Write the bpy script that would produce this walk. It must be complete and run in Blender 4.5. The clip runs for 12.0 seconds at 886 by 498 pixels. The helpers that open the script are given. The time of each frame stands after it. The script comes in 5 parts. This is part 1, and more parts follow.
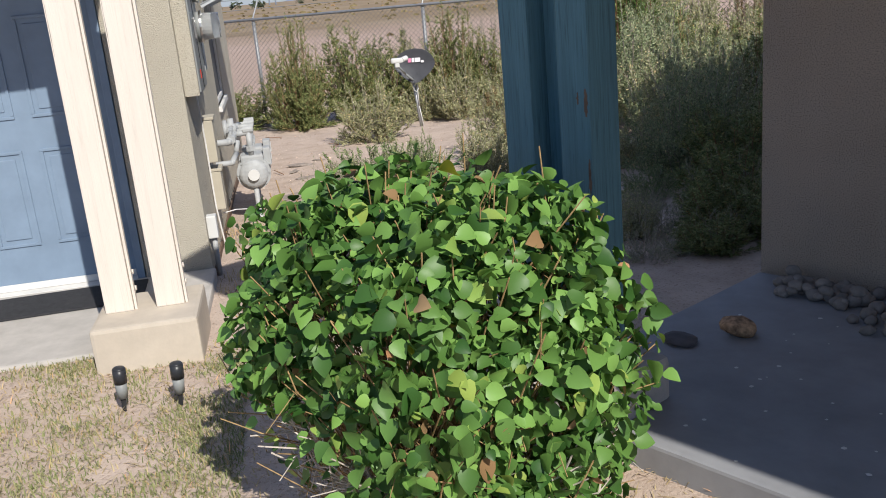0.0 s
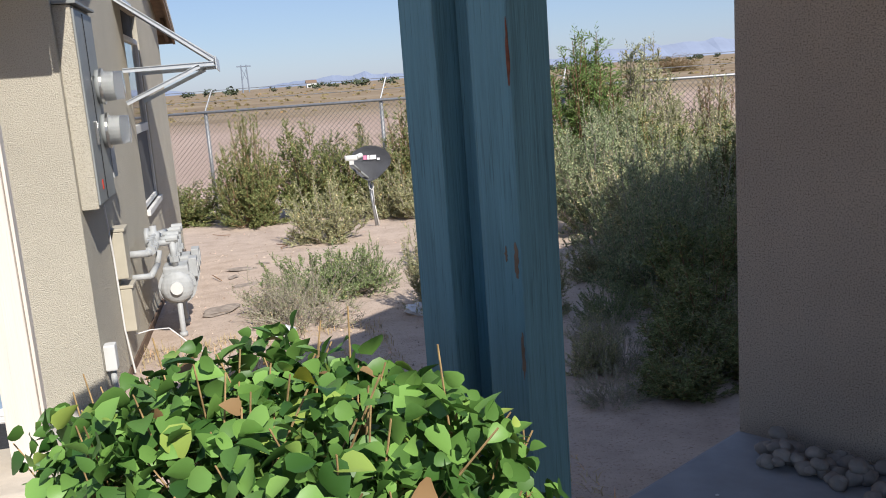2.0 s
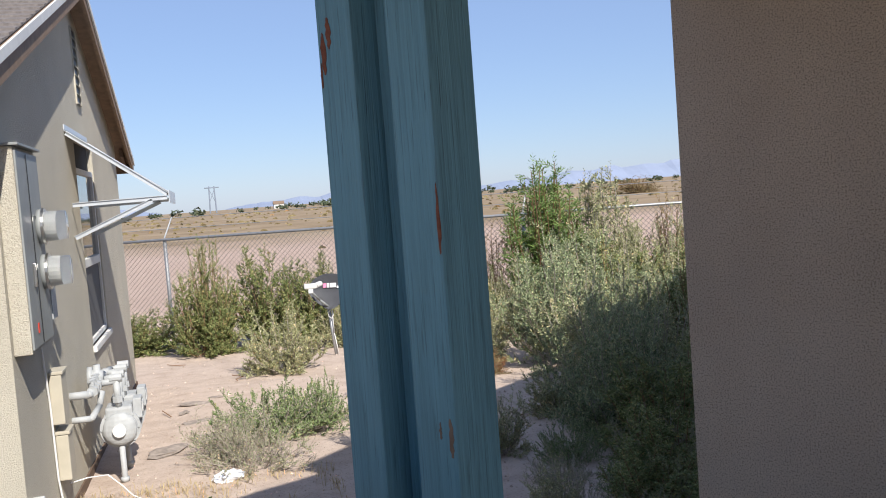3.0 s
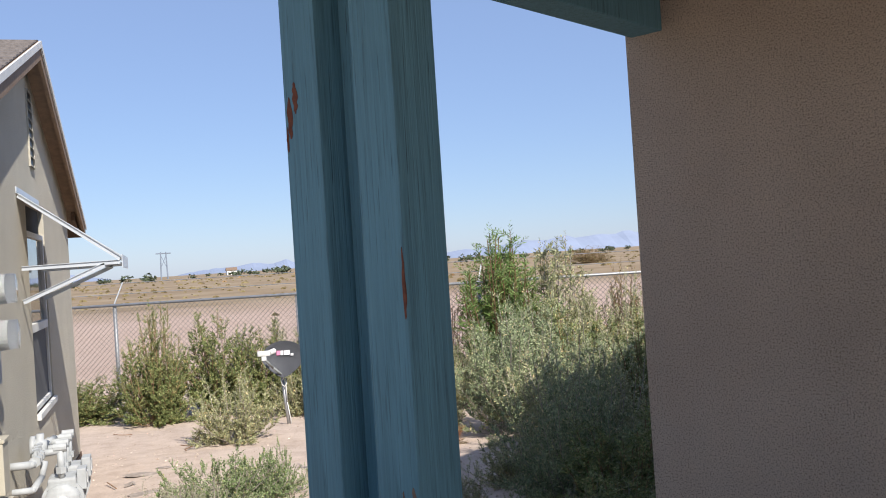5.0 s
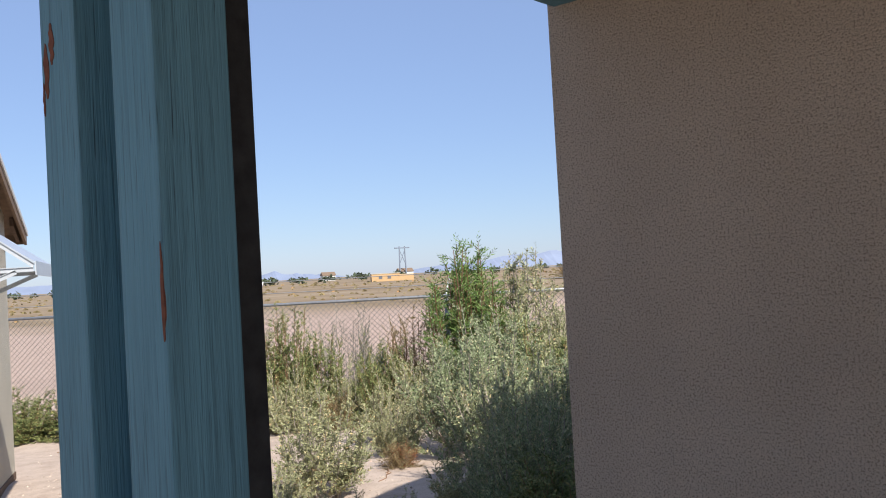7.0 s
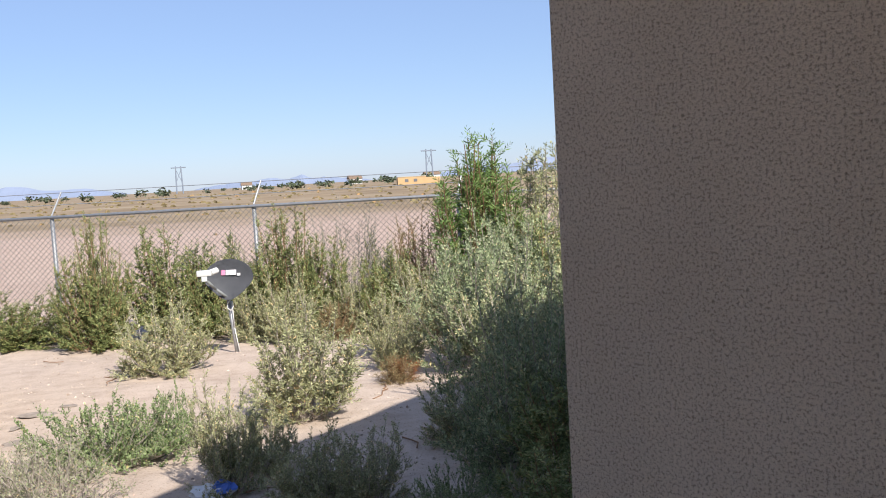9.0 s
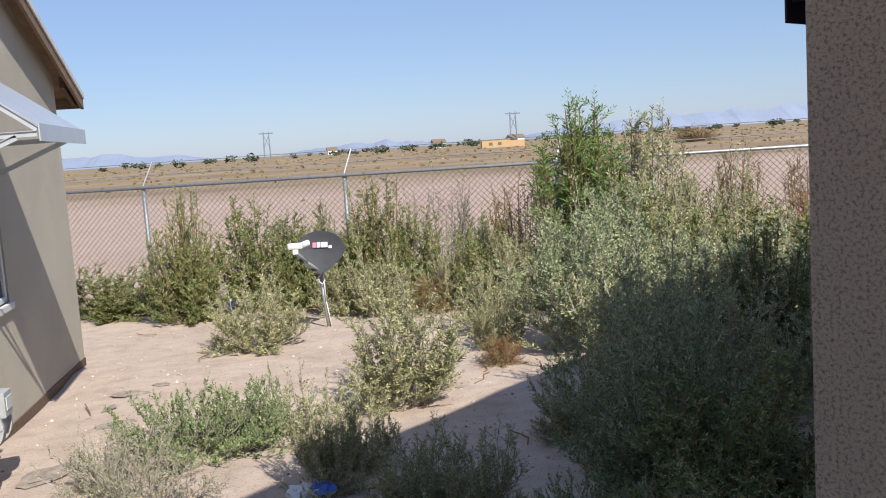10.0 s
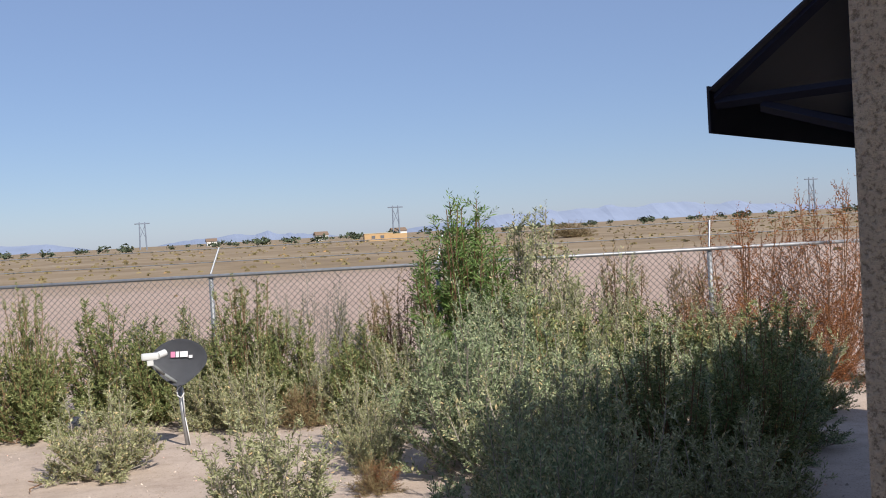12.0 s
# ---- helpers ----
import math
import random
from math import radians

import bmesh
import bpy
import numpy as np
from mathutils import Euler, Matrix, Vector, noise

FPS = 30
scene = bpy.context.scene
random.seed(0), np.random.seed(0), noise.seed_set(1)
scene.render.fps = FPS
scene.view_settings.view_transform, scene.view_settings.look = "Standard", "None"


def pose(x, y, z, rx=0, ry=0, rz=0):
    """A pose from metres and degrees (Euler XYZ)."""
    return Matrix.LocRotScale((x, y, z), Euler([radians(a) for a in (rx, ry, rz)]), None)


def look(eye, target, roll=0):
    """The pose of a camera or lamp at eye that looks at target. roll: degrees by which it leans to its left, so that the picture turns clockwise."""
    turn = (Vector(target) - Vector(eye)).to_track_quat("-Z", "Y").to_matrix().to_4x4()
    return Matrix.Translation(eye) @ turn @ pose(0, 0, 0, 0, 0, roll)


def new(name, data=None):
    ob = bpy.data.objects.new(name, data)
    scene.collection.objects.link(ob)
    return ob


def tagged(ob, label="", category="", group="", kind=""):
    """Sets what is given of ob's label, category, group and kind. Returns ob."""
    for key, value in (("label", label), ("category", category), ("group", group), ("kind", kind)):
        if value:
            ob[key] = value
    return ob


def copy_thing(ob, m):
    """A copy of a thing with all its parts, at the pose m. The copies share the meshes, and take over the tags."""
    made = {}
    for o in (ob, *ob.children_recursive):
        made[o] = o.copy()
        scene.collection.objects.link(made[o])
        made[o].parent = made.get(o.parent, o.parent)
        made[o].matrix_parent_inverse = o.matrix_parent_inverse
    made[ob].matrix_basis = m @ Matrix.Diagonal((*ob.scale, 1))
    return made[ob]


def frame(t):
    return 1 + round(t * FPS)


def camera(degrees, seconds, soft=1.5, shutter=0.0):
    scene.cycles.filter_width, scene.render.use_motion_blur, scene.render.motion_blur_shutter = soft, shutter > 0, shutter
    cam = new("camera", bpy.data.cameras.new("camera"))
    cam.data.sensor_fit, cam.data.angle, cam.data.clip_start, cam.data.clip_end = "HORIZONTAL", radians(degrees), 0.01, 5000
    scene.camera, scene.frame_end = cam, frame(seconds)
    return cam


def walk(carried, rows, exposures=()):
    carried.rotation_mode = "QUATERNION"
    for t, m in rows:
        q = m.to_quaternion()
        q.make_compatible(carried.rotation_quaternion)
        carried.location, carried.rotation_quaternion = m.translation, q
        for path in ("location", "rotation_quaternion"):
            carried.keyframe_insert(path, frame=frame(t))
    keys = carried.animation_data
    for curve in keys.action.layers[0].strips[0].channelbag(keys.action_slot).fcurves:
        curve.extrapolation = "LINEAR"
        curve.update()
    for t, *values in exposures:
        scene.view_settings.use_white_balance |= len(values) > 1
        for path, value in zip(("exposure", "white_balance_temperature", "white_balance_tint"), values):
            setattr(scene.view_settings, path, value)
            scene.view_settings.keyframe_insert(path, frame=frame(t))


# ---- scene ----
cam = camera(52.0, 12.0, 1.0)
PATH = [
    (0, (-2.114, -3.752, 1.418), (-1.803, -1.856, 0.864), -5.3),
    (0.5, (-2.0, -3.612, 1.422), (-1.862, -1.688, 0.891), -4.9),
    (1, (-1.938, -3.421, 1.42), (-1.829, -1.492, 0.905), -5.3),
    (1.5, (-1.919, -3.204, 1.442), (-1.549, -1.295, 0.973), -5.2),
    (2, (-1.794, -3.113, 1.476), (-1.395, -1.19, 1.1), -4.3),
    (2.5, (-1.674, -3.058, 1.537), (-1.265, -1.117, 1.283), -4.2),
    (3, (-1.679, -2.999, 1.568), (-1.183, -1.065, 1.445), -4.3),
    (4.8, (-1.685, -2.969, 1.571), (-1.122, -1.05, 1.576), -4.1),
    (5, (-1.7, -2.985, 1.562), (-1.097, -1.078, 1.582), -3.7),
    (5.5, (-1.696, -2.927, 1.546), (-1.007, -1.05, 1.594), -3.1),
    (6, (-1.509, -2.876, 1.542), (-0.875, -0.981, 1.628), -2.9),
    (6.5, (-1.352, -2.76, 1.534), (-0.743, -0.857, 1.61), -3.0),
    (7, (-1.239, -2.582, 1.523), (-0.612, -0.684, 1.571), -3.2),
    (7.2, (-1.155, -2.528, 1.517), (-0.534, -0.628, 1.548), -3.0),
    (8.8, (-0.78, -1.789, 1.419), (-0.163, 0.11, 1.304), -3.4),
    (9, (-0.739, -1.698, 1.432), (-0.182, 0.216, 1.271), -3.3),
    (9.5, (-0.732, -1.437, 1.481), (-0.419, 0.527, 1.269), -3.6),
    (10, (-0.754, -1.169, 1.482), (-0.382, 0.783, 1.253), -3.9),
    (10.5, (-0.645, -0.981, 1.524), (-0.36, 0.987, 1.31), -3.8),
    (11, (-0.614, -0.794, 1.532), (-0.278, 1.17, 1.365), -4.1),
    (11.5, (-0.61, -0.624, 1.547), (-0.075, 1.299, 1.421), -3.8),
    (12, (-0.547, -0.588, 1.567), (0.089, 1.308, 1.525), -3.2),
]
walk(cam, [(t, look(eye, target, roll)) for t, eye, target, roll in PATH],
     [(0.0, 0.08), (0.5, 0.1), (1.5, 0.2), (2.5, 0.37), (3.0, 0.47), (7.0, 0.49), (9.0, 0.57), (9.6, 0.46), (10.5, 0.25), (11.0, 0.24), (11.5, 0.16), (12.0, 0.14)])

# ---------- world, sun, exposure ----------
SUN_WAY = Vector((-0.31, 1.14, -1.0)).normalized()
world = bpy.data.worlds.new("world")
scene.world = world
world.use_nodes = True
wn = world.node_tree
sky = wn.nodes.new("ShaderNodeTexSky")
sky.sky_type = "NISHITA"
sky.sun_disc = False
sky.sun_elevation = math.asin(-SUN_WAY.z)
sky.sun_rotation = math.atan2(-SUN_WAY.x, -SUN_WAY.y)
sky.dust_density = 0.4
sky.ozone_density = 5.0
sky.altitude = 400
haze = wn.nodes.new("ShaderNodeMix")
haze.data_type = "RGBA"
haze.inputs[0].default_value = 0.5
haze.inputs[7].default_value = (2.95, 3.85, 6.5, 1)
wn.links.new(sky.outputs[0], haze.inputs[6])
wn.links.new(haze.outputs[2], wn.nodes["Background"].inputs[0])
wn.nodes["Background"].inputs[1].default_value = 0.095
sun_data = bpy.data.lights.new("sun", "SUN")
sun_data.energy, sun_data.angle, sun_data.color = 5.0, radians(0.53), (1.0, 0.955, 0.89)
sun = new("sun", sun_data)
sun.matrix_world = look((0, -20, 20), Vector((0, -20, 20)) + SUN_WAY)


# ---------- material helpers ----------
def mat_base(name, rough=0.8, metal=0.0):
    m = bpy.data.materials.new(name)
    m.use_nodes = True
    b = m.node_tree.nodes["Principled BSDF"]
    b.inputs["Roughness"].default_value = rough
    b.inputs["Metallic"].default_value = metal
    b.inputs["Specular IOR Level"].default_value = 0.3
    return m, m.node_tree, b


def coords(nt, scale=(1, 1, 1)):
    tc = nt.nodes.new("ShaderNodeTexCoord")
    mp = nt.nodes.new("ShaderNodeMapping")
    mp.inputs["Scale"].default_value = scale
    nt.links.new(tc.outputs["Object"], mp.inputs["Vector"])
    return mp.outputs[0]


def noise_tex(nt, vec, scale, detail=4, rough=0.6):
    n = nt.nodes.new("ShaderNodeTexNoise")
    n.inputs["Scale"].default_value = scale
    n.inputs["Detail"].default_value = detail
    n.inputs["Roughness"].default_value = rough
    nt.links.new(vec, n.inputs["Vector"])
    return n.outputs[0]


def ramp(nt, fac, stops):
    r = nt.nodes.new("ShaderNodeValToRGB")
    el = r.color_ramp.elements
    while len(el) < len(stops):
        el.new(0.5)
    for e, (p, c) in zip(el, stops):
        e.position, e.color = p, (*c, 1)
    nt.links.new(fac, r.inputs[0])
    return r.outputs[0]


def mix(nt, fac, a, b, kind="MIX"):
    m = nt.nodes.new("ShaderNodeMix")
    m.data_type, m.blend_type = "RGBA", kind
    for sock, v in ((m.inputs[0], fac), (m.inputs[6], a), (m.inputs[7], b)):
        if hasattr(v, "node"):
            nt.links.new(v, sock)
        elif isinstance(v, (int, float)):
            sock.default_value = v
        else:
            sock.default_value = (*v, 1)
    return m.outputs[2]


def bump(nt, b, height, strength, dist=0.01):
    n = nt.nodes.new("ShaderNodeBump")
    n.inputs["Strength"].default_value = strength
    n.inputs["Distance"].default_value = dist
    nt.links.new(height, n.inputs["Height"])
    nt.links.new(n.outputs[0], b.inputs["Normal"])


def stucco(name, c, dark=0.86, grain=130.0, strength=0.7, pit=0.72, deep=0.009):
    m, nt, b = mat_base(name, 0.95)
    v = coords(nt)
    big = noise_tex(nt, v, 1.3, 5)
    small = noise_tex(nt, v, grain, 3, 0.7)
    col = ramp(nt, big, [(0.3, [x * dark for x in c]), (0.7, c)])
    # shade in the hollows and light on high grains, painted along the bump noise
    pit_shade = ramp(nt, small, [(0.35, (pit, pit * 0.96, pit * 0.92)), (0.51, (1, 1, 1)), (0.6, (1, 1, 1)), (0.72, (1.18, 1.18, 1.18))])
    nt.links.new(mix(nt, 1.0, col, pit_shade, "MULTIPLY"), b.inputs["Base Color"])
    bump(nt, b, small, strength, deep)
    return m


def painted_wood(name, paint, bare, chips=0.62, streak=(28, 28, 1.6), cracked=0.46, depth=1.0):
    """Old paint along an upright grain, cracked and flaked to bare wood in places."""
    m, nt, b = mat_base(name, 0.7)
    grain = noise_tex(nt, coords(nt, streak), 1.6, 6, 0.7)
    fine = noise_tex(nt, coords(nt, (150, 150, 4)), 1.0, 4, 0.7)
    split = noise_tex(nt, coords(nt, (130, 130, 3)), 1.0, 2, 0.5)
    where = noise_tex(nt, coords(nt, (7, 7, 1.6)), 1.0, 4, 0.6)
    flake = noise_tex(nt, coords(nt, (11, 11, 2.6)), 1.0, 6, 0.7)
    col = ramp(nt, grain, [(0.28, [x * (1 - 0.34 * depth) for x in paint]), (0.5, paint), (0.75, [min(1, x * (1 + 0.3 * depth)) for x in paint])])
    lines = ramp(nt, fine, [(0.32, [1 - 0.58 * depth] * 3), (0.45, (1, 1, 1))])
    col = mix(nt, 1.0, col, lines, "MULTIPLY")
    gaps = ramp(nt, split, [(0.30, (0.16, 0.15, 0.15)), (0.33, (1, 1, 1))])
    patch = ramp(nt, where, [(cracked, (0, 0, 0)), (cracked + 0.12, (1, 1, 1))])
    col = mix(nt, patch, col, mix(nt, 1.0, col, gaps, "MULTIPLY"))
    mask = ramp(nt, flake, [(chips, (0, 0, 0)), (chips + 0.02, (1, 1, 1))])
    nt.links.new(mix(nt, mask, col, bare), b.inputs["Base Color"])
    bump(nt, b, mix(nt, 0.5, fine, split), 0.8, 0.004)
    return m


def plain(name, c, rough=0.6, metal=0.0, var=0.12, scale=14.0, relief=0.15):
    m, nt, b = mat_base(name, rough, metal)
    v = coords(nt)
    n = noise_tex(nt, v, scale, 5)
    col = ramp(nt, n, [(0.3, [x * (1 - var) for x in c]), (0.7, [min(1, x * (1 + var)) for x in c])])
    nt.links.new(col, b.inputs["Base Color"])
    if relief:
        bump(nt, b, noise_tex(nt, v, scale * 7, 3), relief, 0.003)
    return m


def leafy(name, a, c, rough=0.6, trans=0.25):
    """Leaf colour that differs from leaf to leaf, with some light coming through."""
    m, nt, b = mat_base(name, rough)
    geo = nt.nodes.new("ShaderNodeNewGeometry")
    info = nt.nodes.new("ShaderNodeObjectInfo")
    add = nt.nodes.new("ShaderNodeMath")
    add.operation = "ADD"
    nt.links.new(geo.outputs["Random Per Island"], add.inputs[0])
    nt.links.new(info.outputs["Random"], add.inputs[1])
    fr = nt.nodes.new("ShaderNodeMath")
    fr.operation = "FRACT"
    nt.links.new(add.outputs[0], fr.inputs[0])
    col = ramp(nt, fr.outputs[0], [(0.0, a), (0.6, [(x + y) / 2 for x, y in zip(a, c)]), (0.92, c), (1.0, [min(1, c[0] * 1.5), c[1] * 1.05, c[2]])])
    nt.links.new(col, b.inputs["Base Color"])
    t = nt.nodes.new("ShaderNodeBsdfTranslucent")
    nt.links.new(col, t.inputs[0])
    s = nt.nodes.new("ShaderNodeMixShader")
    s.inputs[0].default_value = trans
    nt.links.new(b.outputs[0], s.inputs[1])
    nt.links.new(t.outputs[0], s.inputs[2])
    nt.links.new(s.outputs[0], nt.nodes["Material Output"].inputs[0])
    return m


def glass_mat(name, tint, rough=0.02):
    m, nt, b = mat_base(name, rough)
    b.inputs["Base Color"].default_value = (*tint, 1)
    b.inputs["Transmission Weight"].default_value = 1.0
    b.inputs["IOR"].default_value = 1.45
    return m


STUCCO_L = stucco("stucco_grey_tan", (0.60, 0.555, 0.455), 0.86, 150.0, 0.9, 0.78, 0.014)
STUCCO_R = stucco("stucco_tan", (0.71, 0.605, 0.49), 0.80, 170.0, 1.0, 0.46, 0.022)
BLUE_WOOD = painted_wood("blue_painted_wood", (0.095, 0.205, 0.25), (0.12, 0.075, 0.05), 0.70, (28, 28, 1.1), 0.50, 0.75)
CREAM_WOOD = painted_wood("cream_painted_wood", (0.69, 0.625, 0.55), (0.45, 0.36, 0.26), 0.70, (9, 9, 0.8), 0.52, 0.2)
BARE_WOOD = plain("bare_wood", (0.15, 0.10, 0.07), 0.85, 0, 0.25, 20)
DARK_PARTS = plain("dark_bare_wood_and_panel", (0.035, 0.035, 0.035), 0.85, 0, 0.35, 20)
RUST_MARK = plain("bared_red_wood", (0.13, 0.045, 0.025), 0.9, 0, 0.3, 60)
TRIM_BROWN = plain("brown_fascia", (0.22, 0.15, 0.10), 0.75, 0, 0.2, 12)
TRIM_WHITE = plain("white_trim", (0.66, 0.65, 0.62), 0.6, 0, 0.08, 9)
SHINGLE = plain("grey_shingle", (0.16, 0.14, 0.13), 0.95, 0, 0.3, 30, 0.5)
DOOR_BLUE = plain("blue_grey_door_paint", (0.20, 0.27, 0.36), 0.5, 0, 0.1, 5, 0.05)
CONCRETE = plain("concrete", (0.46, 0.43, 0.39), 0.9, 0, 0.14, 6, 0.5)
SLAB = plain("porch_concrete", (0.27, 0.275, 0.285), 0.7, 0, 0.16, 4, 0.35)
BLOCK_PAINT = plain("tan_painted_concrete", (0.50, 0.44, 0.36), 0.85, 0, 0.1, 7, 0.4)
RUBBER = plain("black_mat", (0.035, 0.035, 0.038), 0.9, 0, 0.25, 40, 0.6)
CHROME = plain("satin_metal", (0.62, 0.60, 0.57), 0.28, 1.0, 0.05, 8, 0)
GAS_GREY = plain("grey_meter_paint", (0.38, 0.39, 0.39), 0.55, 0, 0.12, 18, 0.2)
BOX_GREY = plain("grey_steel_box", (0.24, 0.25, 0.245), 0.5, 0.0, 0.08, 6, 0.05)
BOX_TAN = plain("tan_steel_box", (0.45, 0.41, 0.325), 0.6, 0.0, 0.08, 6, 0.05)
GALV = plain("galvanised_steel", (0.36, 0.365, 0.37), 0.5, 0.6, 0.16, 20, 0.1)
OLD_WIRE = plain("weathered_wire", (0.17, 0.165, 0.16), 0.6, 0.3, 0.15, 20, 0)
SILVER = plain("silver_awning_metal", (0.62, 0.65, 0.68), 0.4, 0.55, 0.05, 6, 0.05)
PLASTIC_BLACK = plain("black_plastic", (0.03, 0.032, 0.036), 0.35, 0, 0.1, 20, 0)
DISH_GREY = plain("dish_grey", (0.15, 0.155, 0.17), 0.45, 0, 0.06, 8, 0)
PALE_GREY = plain("pale_grey_plastic", (0.62, 0.62, 0.60), 0.5, 0, 0.05, 9, 0)
LOGO_WHITE = plain("logo_white", (0.85, 0.82, 0.83), 0.5, 0, 0.02, 5, 0)
LOGO_PINK = plain("logo_pink", (0.75, 0.25, 0.40), 0.5, 0, 0.02, 5, 0)
NAVY = plain("navy_awning_metal", (0.018, 0.018, 0.032), 0.55, 0, 0.2, 5, 0.05)
PANE = glass_mat("window_glass", (0.9, 0.95, 0.95))
DOME = glass_mat("meter_glass", (0.95, 0.97, 0.97))
DARK_ROOM = plain("dark_blind", (0.14, 0.14, 0.15), 0.8, 0, 0.1, 4, 0)
SCREEN = plain("grey_insect_screen", (0.10, 0.10, 0.105), 0.7, 0, 0.1, 60, 0.2)
WHITE_CABLE = plain("white_cable", (0.72, 0.71, 0.68), 0.5, 0, 0.05, 10, 0)
RED_TAG = plain("red_tag", (0.55, 0.06, 0.04), 0.5, 0, 0.05, 10, 0)
STONE = plain("river_stone", (0.25, 0.225, 0.20), 0.8, 0, 0.3, 9, 0.3)
SLATE = plain("dusty_slab", (0.30, 0.25, 0.21), 0.95, 0, 0.35, 16, 0.6)
DARK_STONE = plain("dark_flat_stone", (0.10, 0.09, 0.09), 0.8, 0, 0.3, 12, 0.3)
BREAD = plain("tan_rust_rock", (0.38, 0.24, 0.14), 0.85, 0, 0.65, 34, 0.6)
BLUE_BAG = plain("blue_plastic_wrap", (0.08, 0.16, 0.50), 0.3, 0, 0.2, 10, 0)
CLEAR_BAG = plain("white_plastic_wrap", (0.72, 0.74, 0.78), 0.25, 0, 0.1, 20, 0)
TWIG = plain("grey_twig", (0.36, 0.31, 0.26), 0.9, 0, 0.3, 30, 0.3)
STRAW_TWIG = plain("straw_twig", (0.36, 0.24, 0.11), 0.85, 0, 0.35, 30, 0.3)
BROWN_TWIG = plain("brown_twig", (0.24, 0.14, 0.08), 0.9, 0, 0.3, 30, 0.3)
PEBBLE = leafy("pebble", (0.26, 0.20, 0.155), (0.62, 0.52, 0.43), 0.9, 0.0)
STRAW = leafy("straw", (0.42, 0.32, 0.17), (0.55, 0.45, 0.26), 0.8, 0.2)
LAWN = leafy("dry_lawn", (0.20, 0.235, 0.09), (0.40, 0.38, 0.19), 0.8, 0.2)
HEDGE_LEAF = leafy("hedge_leaf", (0.03, 0.09, 0.017), (0.20, 0.37, 0.085), 0.45, 0.13)
WHITE_TWIG = plain("bleached_twig", (0.56, 0.50, 0.43), 0.9, 0, 0.25, 30, 0.3)
YELLOW_LEAF = leafy("yellow_leaf", (0.42, 0.45, 0.04), (0.5, 0.42, 0.06), 0.5, 0.3)
DEAD_LEAF = leafy("dead_leaf", (0.24, 0.14, 0.06), (0.40, 0.27, 0.14), 0.8, 0.2)
SALT = leafy("saltbush_leaf", (0.20, 0.21, 0.095), (0.52, 0.52, 0.29), 0.7, 0.16)
SALT_GREEN = leafy("green_saltbush_leaf", (0.085, 0.12, 0.035), (0.33, 0.36, 0.145), 0.7, 0.14)
SALT_BLUE = leafy("blue_green_saltbush_leaf", (0.12, 0.165, 0.075), (0.46, 0.51, 0.29), 0.7, 0.13)
GREY_WEED = leafy("grey_weed_leaf", (0.20, 0.22, 0.12), (0.40, 0.41, 0.25), 0.75, 0.15)
HERB = leafy("green_weed_leaf", (0.11, 0.17, 0.055), (0.32, 0.39, 0.18), 0.7, 0.14)
PALE_GREEN = leafy("bright_willow_leaf", (0.13, 0.22, 0.055), (0.24, 0.34, 0.11), 0.7, 0.3)
GREY_BRUSH = leafy("grey_brush_leaf", (0.19, 0.18, 0.13), (0.29, 0.27, 0.20), 0.85, 0.15)
RED_BRUSH = leafy("red_dry_brush", (0.21, 0.075, 0.025), (0.40, 0.165, 0.06), 0.85, 0.12)
BROWN_BRUSH = leafy("brown_dry_brush", (0.18, 0.135, 0.065), (0.34, 0.28, 0.14), 0.85, 0.15)
FAR_TREE = leafy("far_tree_leaf", (0.06, 0.08, 0.05), (0.11, 0.13, 0.07), 0.8, 0.1)
ORANGE_WALL = plain("orange_tan_wall", (0.50, 0.33, 0.17), 0.9, 0, 0.06, 1.0, 0)
# steel tinted blue to stand for the air haze before the pylons
FAR_STEEL = plain("hazy_steel", (0.20, 0.23, 0.28), 0.7, 0, 0.05, 1.0, 0)
# distance haze is put into this colour: paler and bluer than rock
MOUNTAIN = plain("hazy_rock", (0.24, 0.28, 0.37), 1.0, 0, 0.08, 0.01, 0)


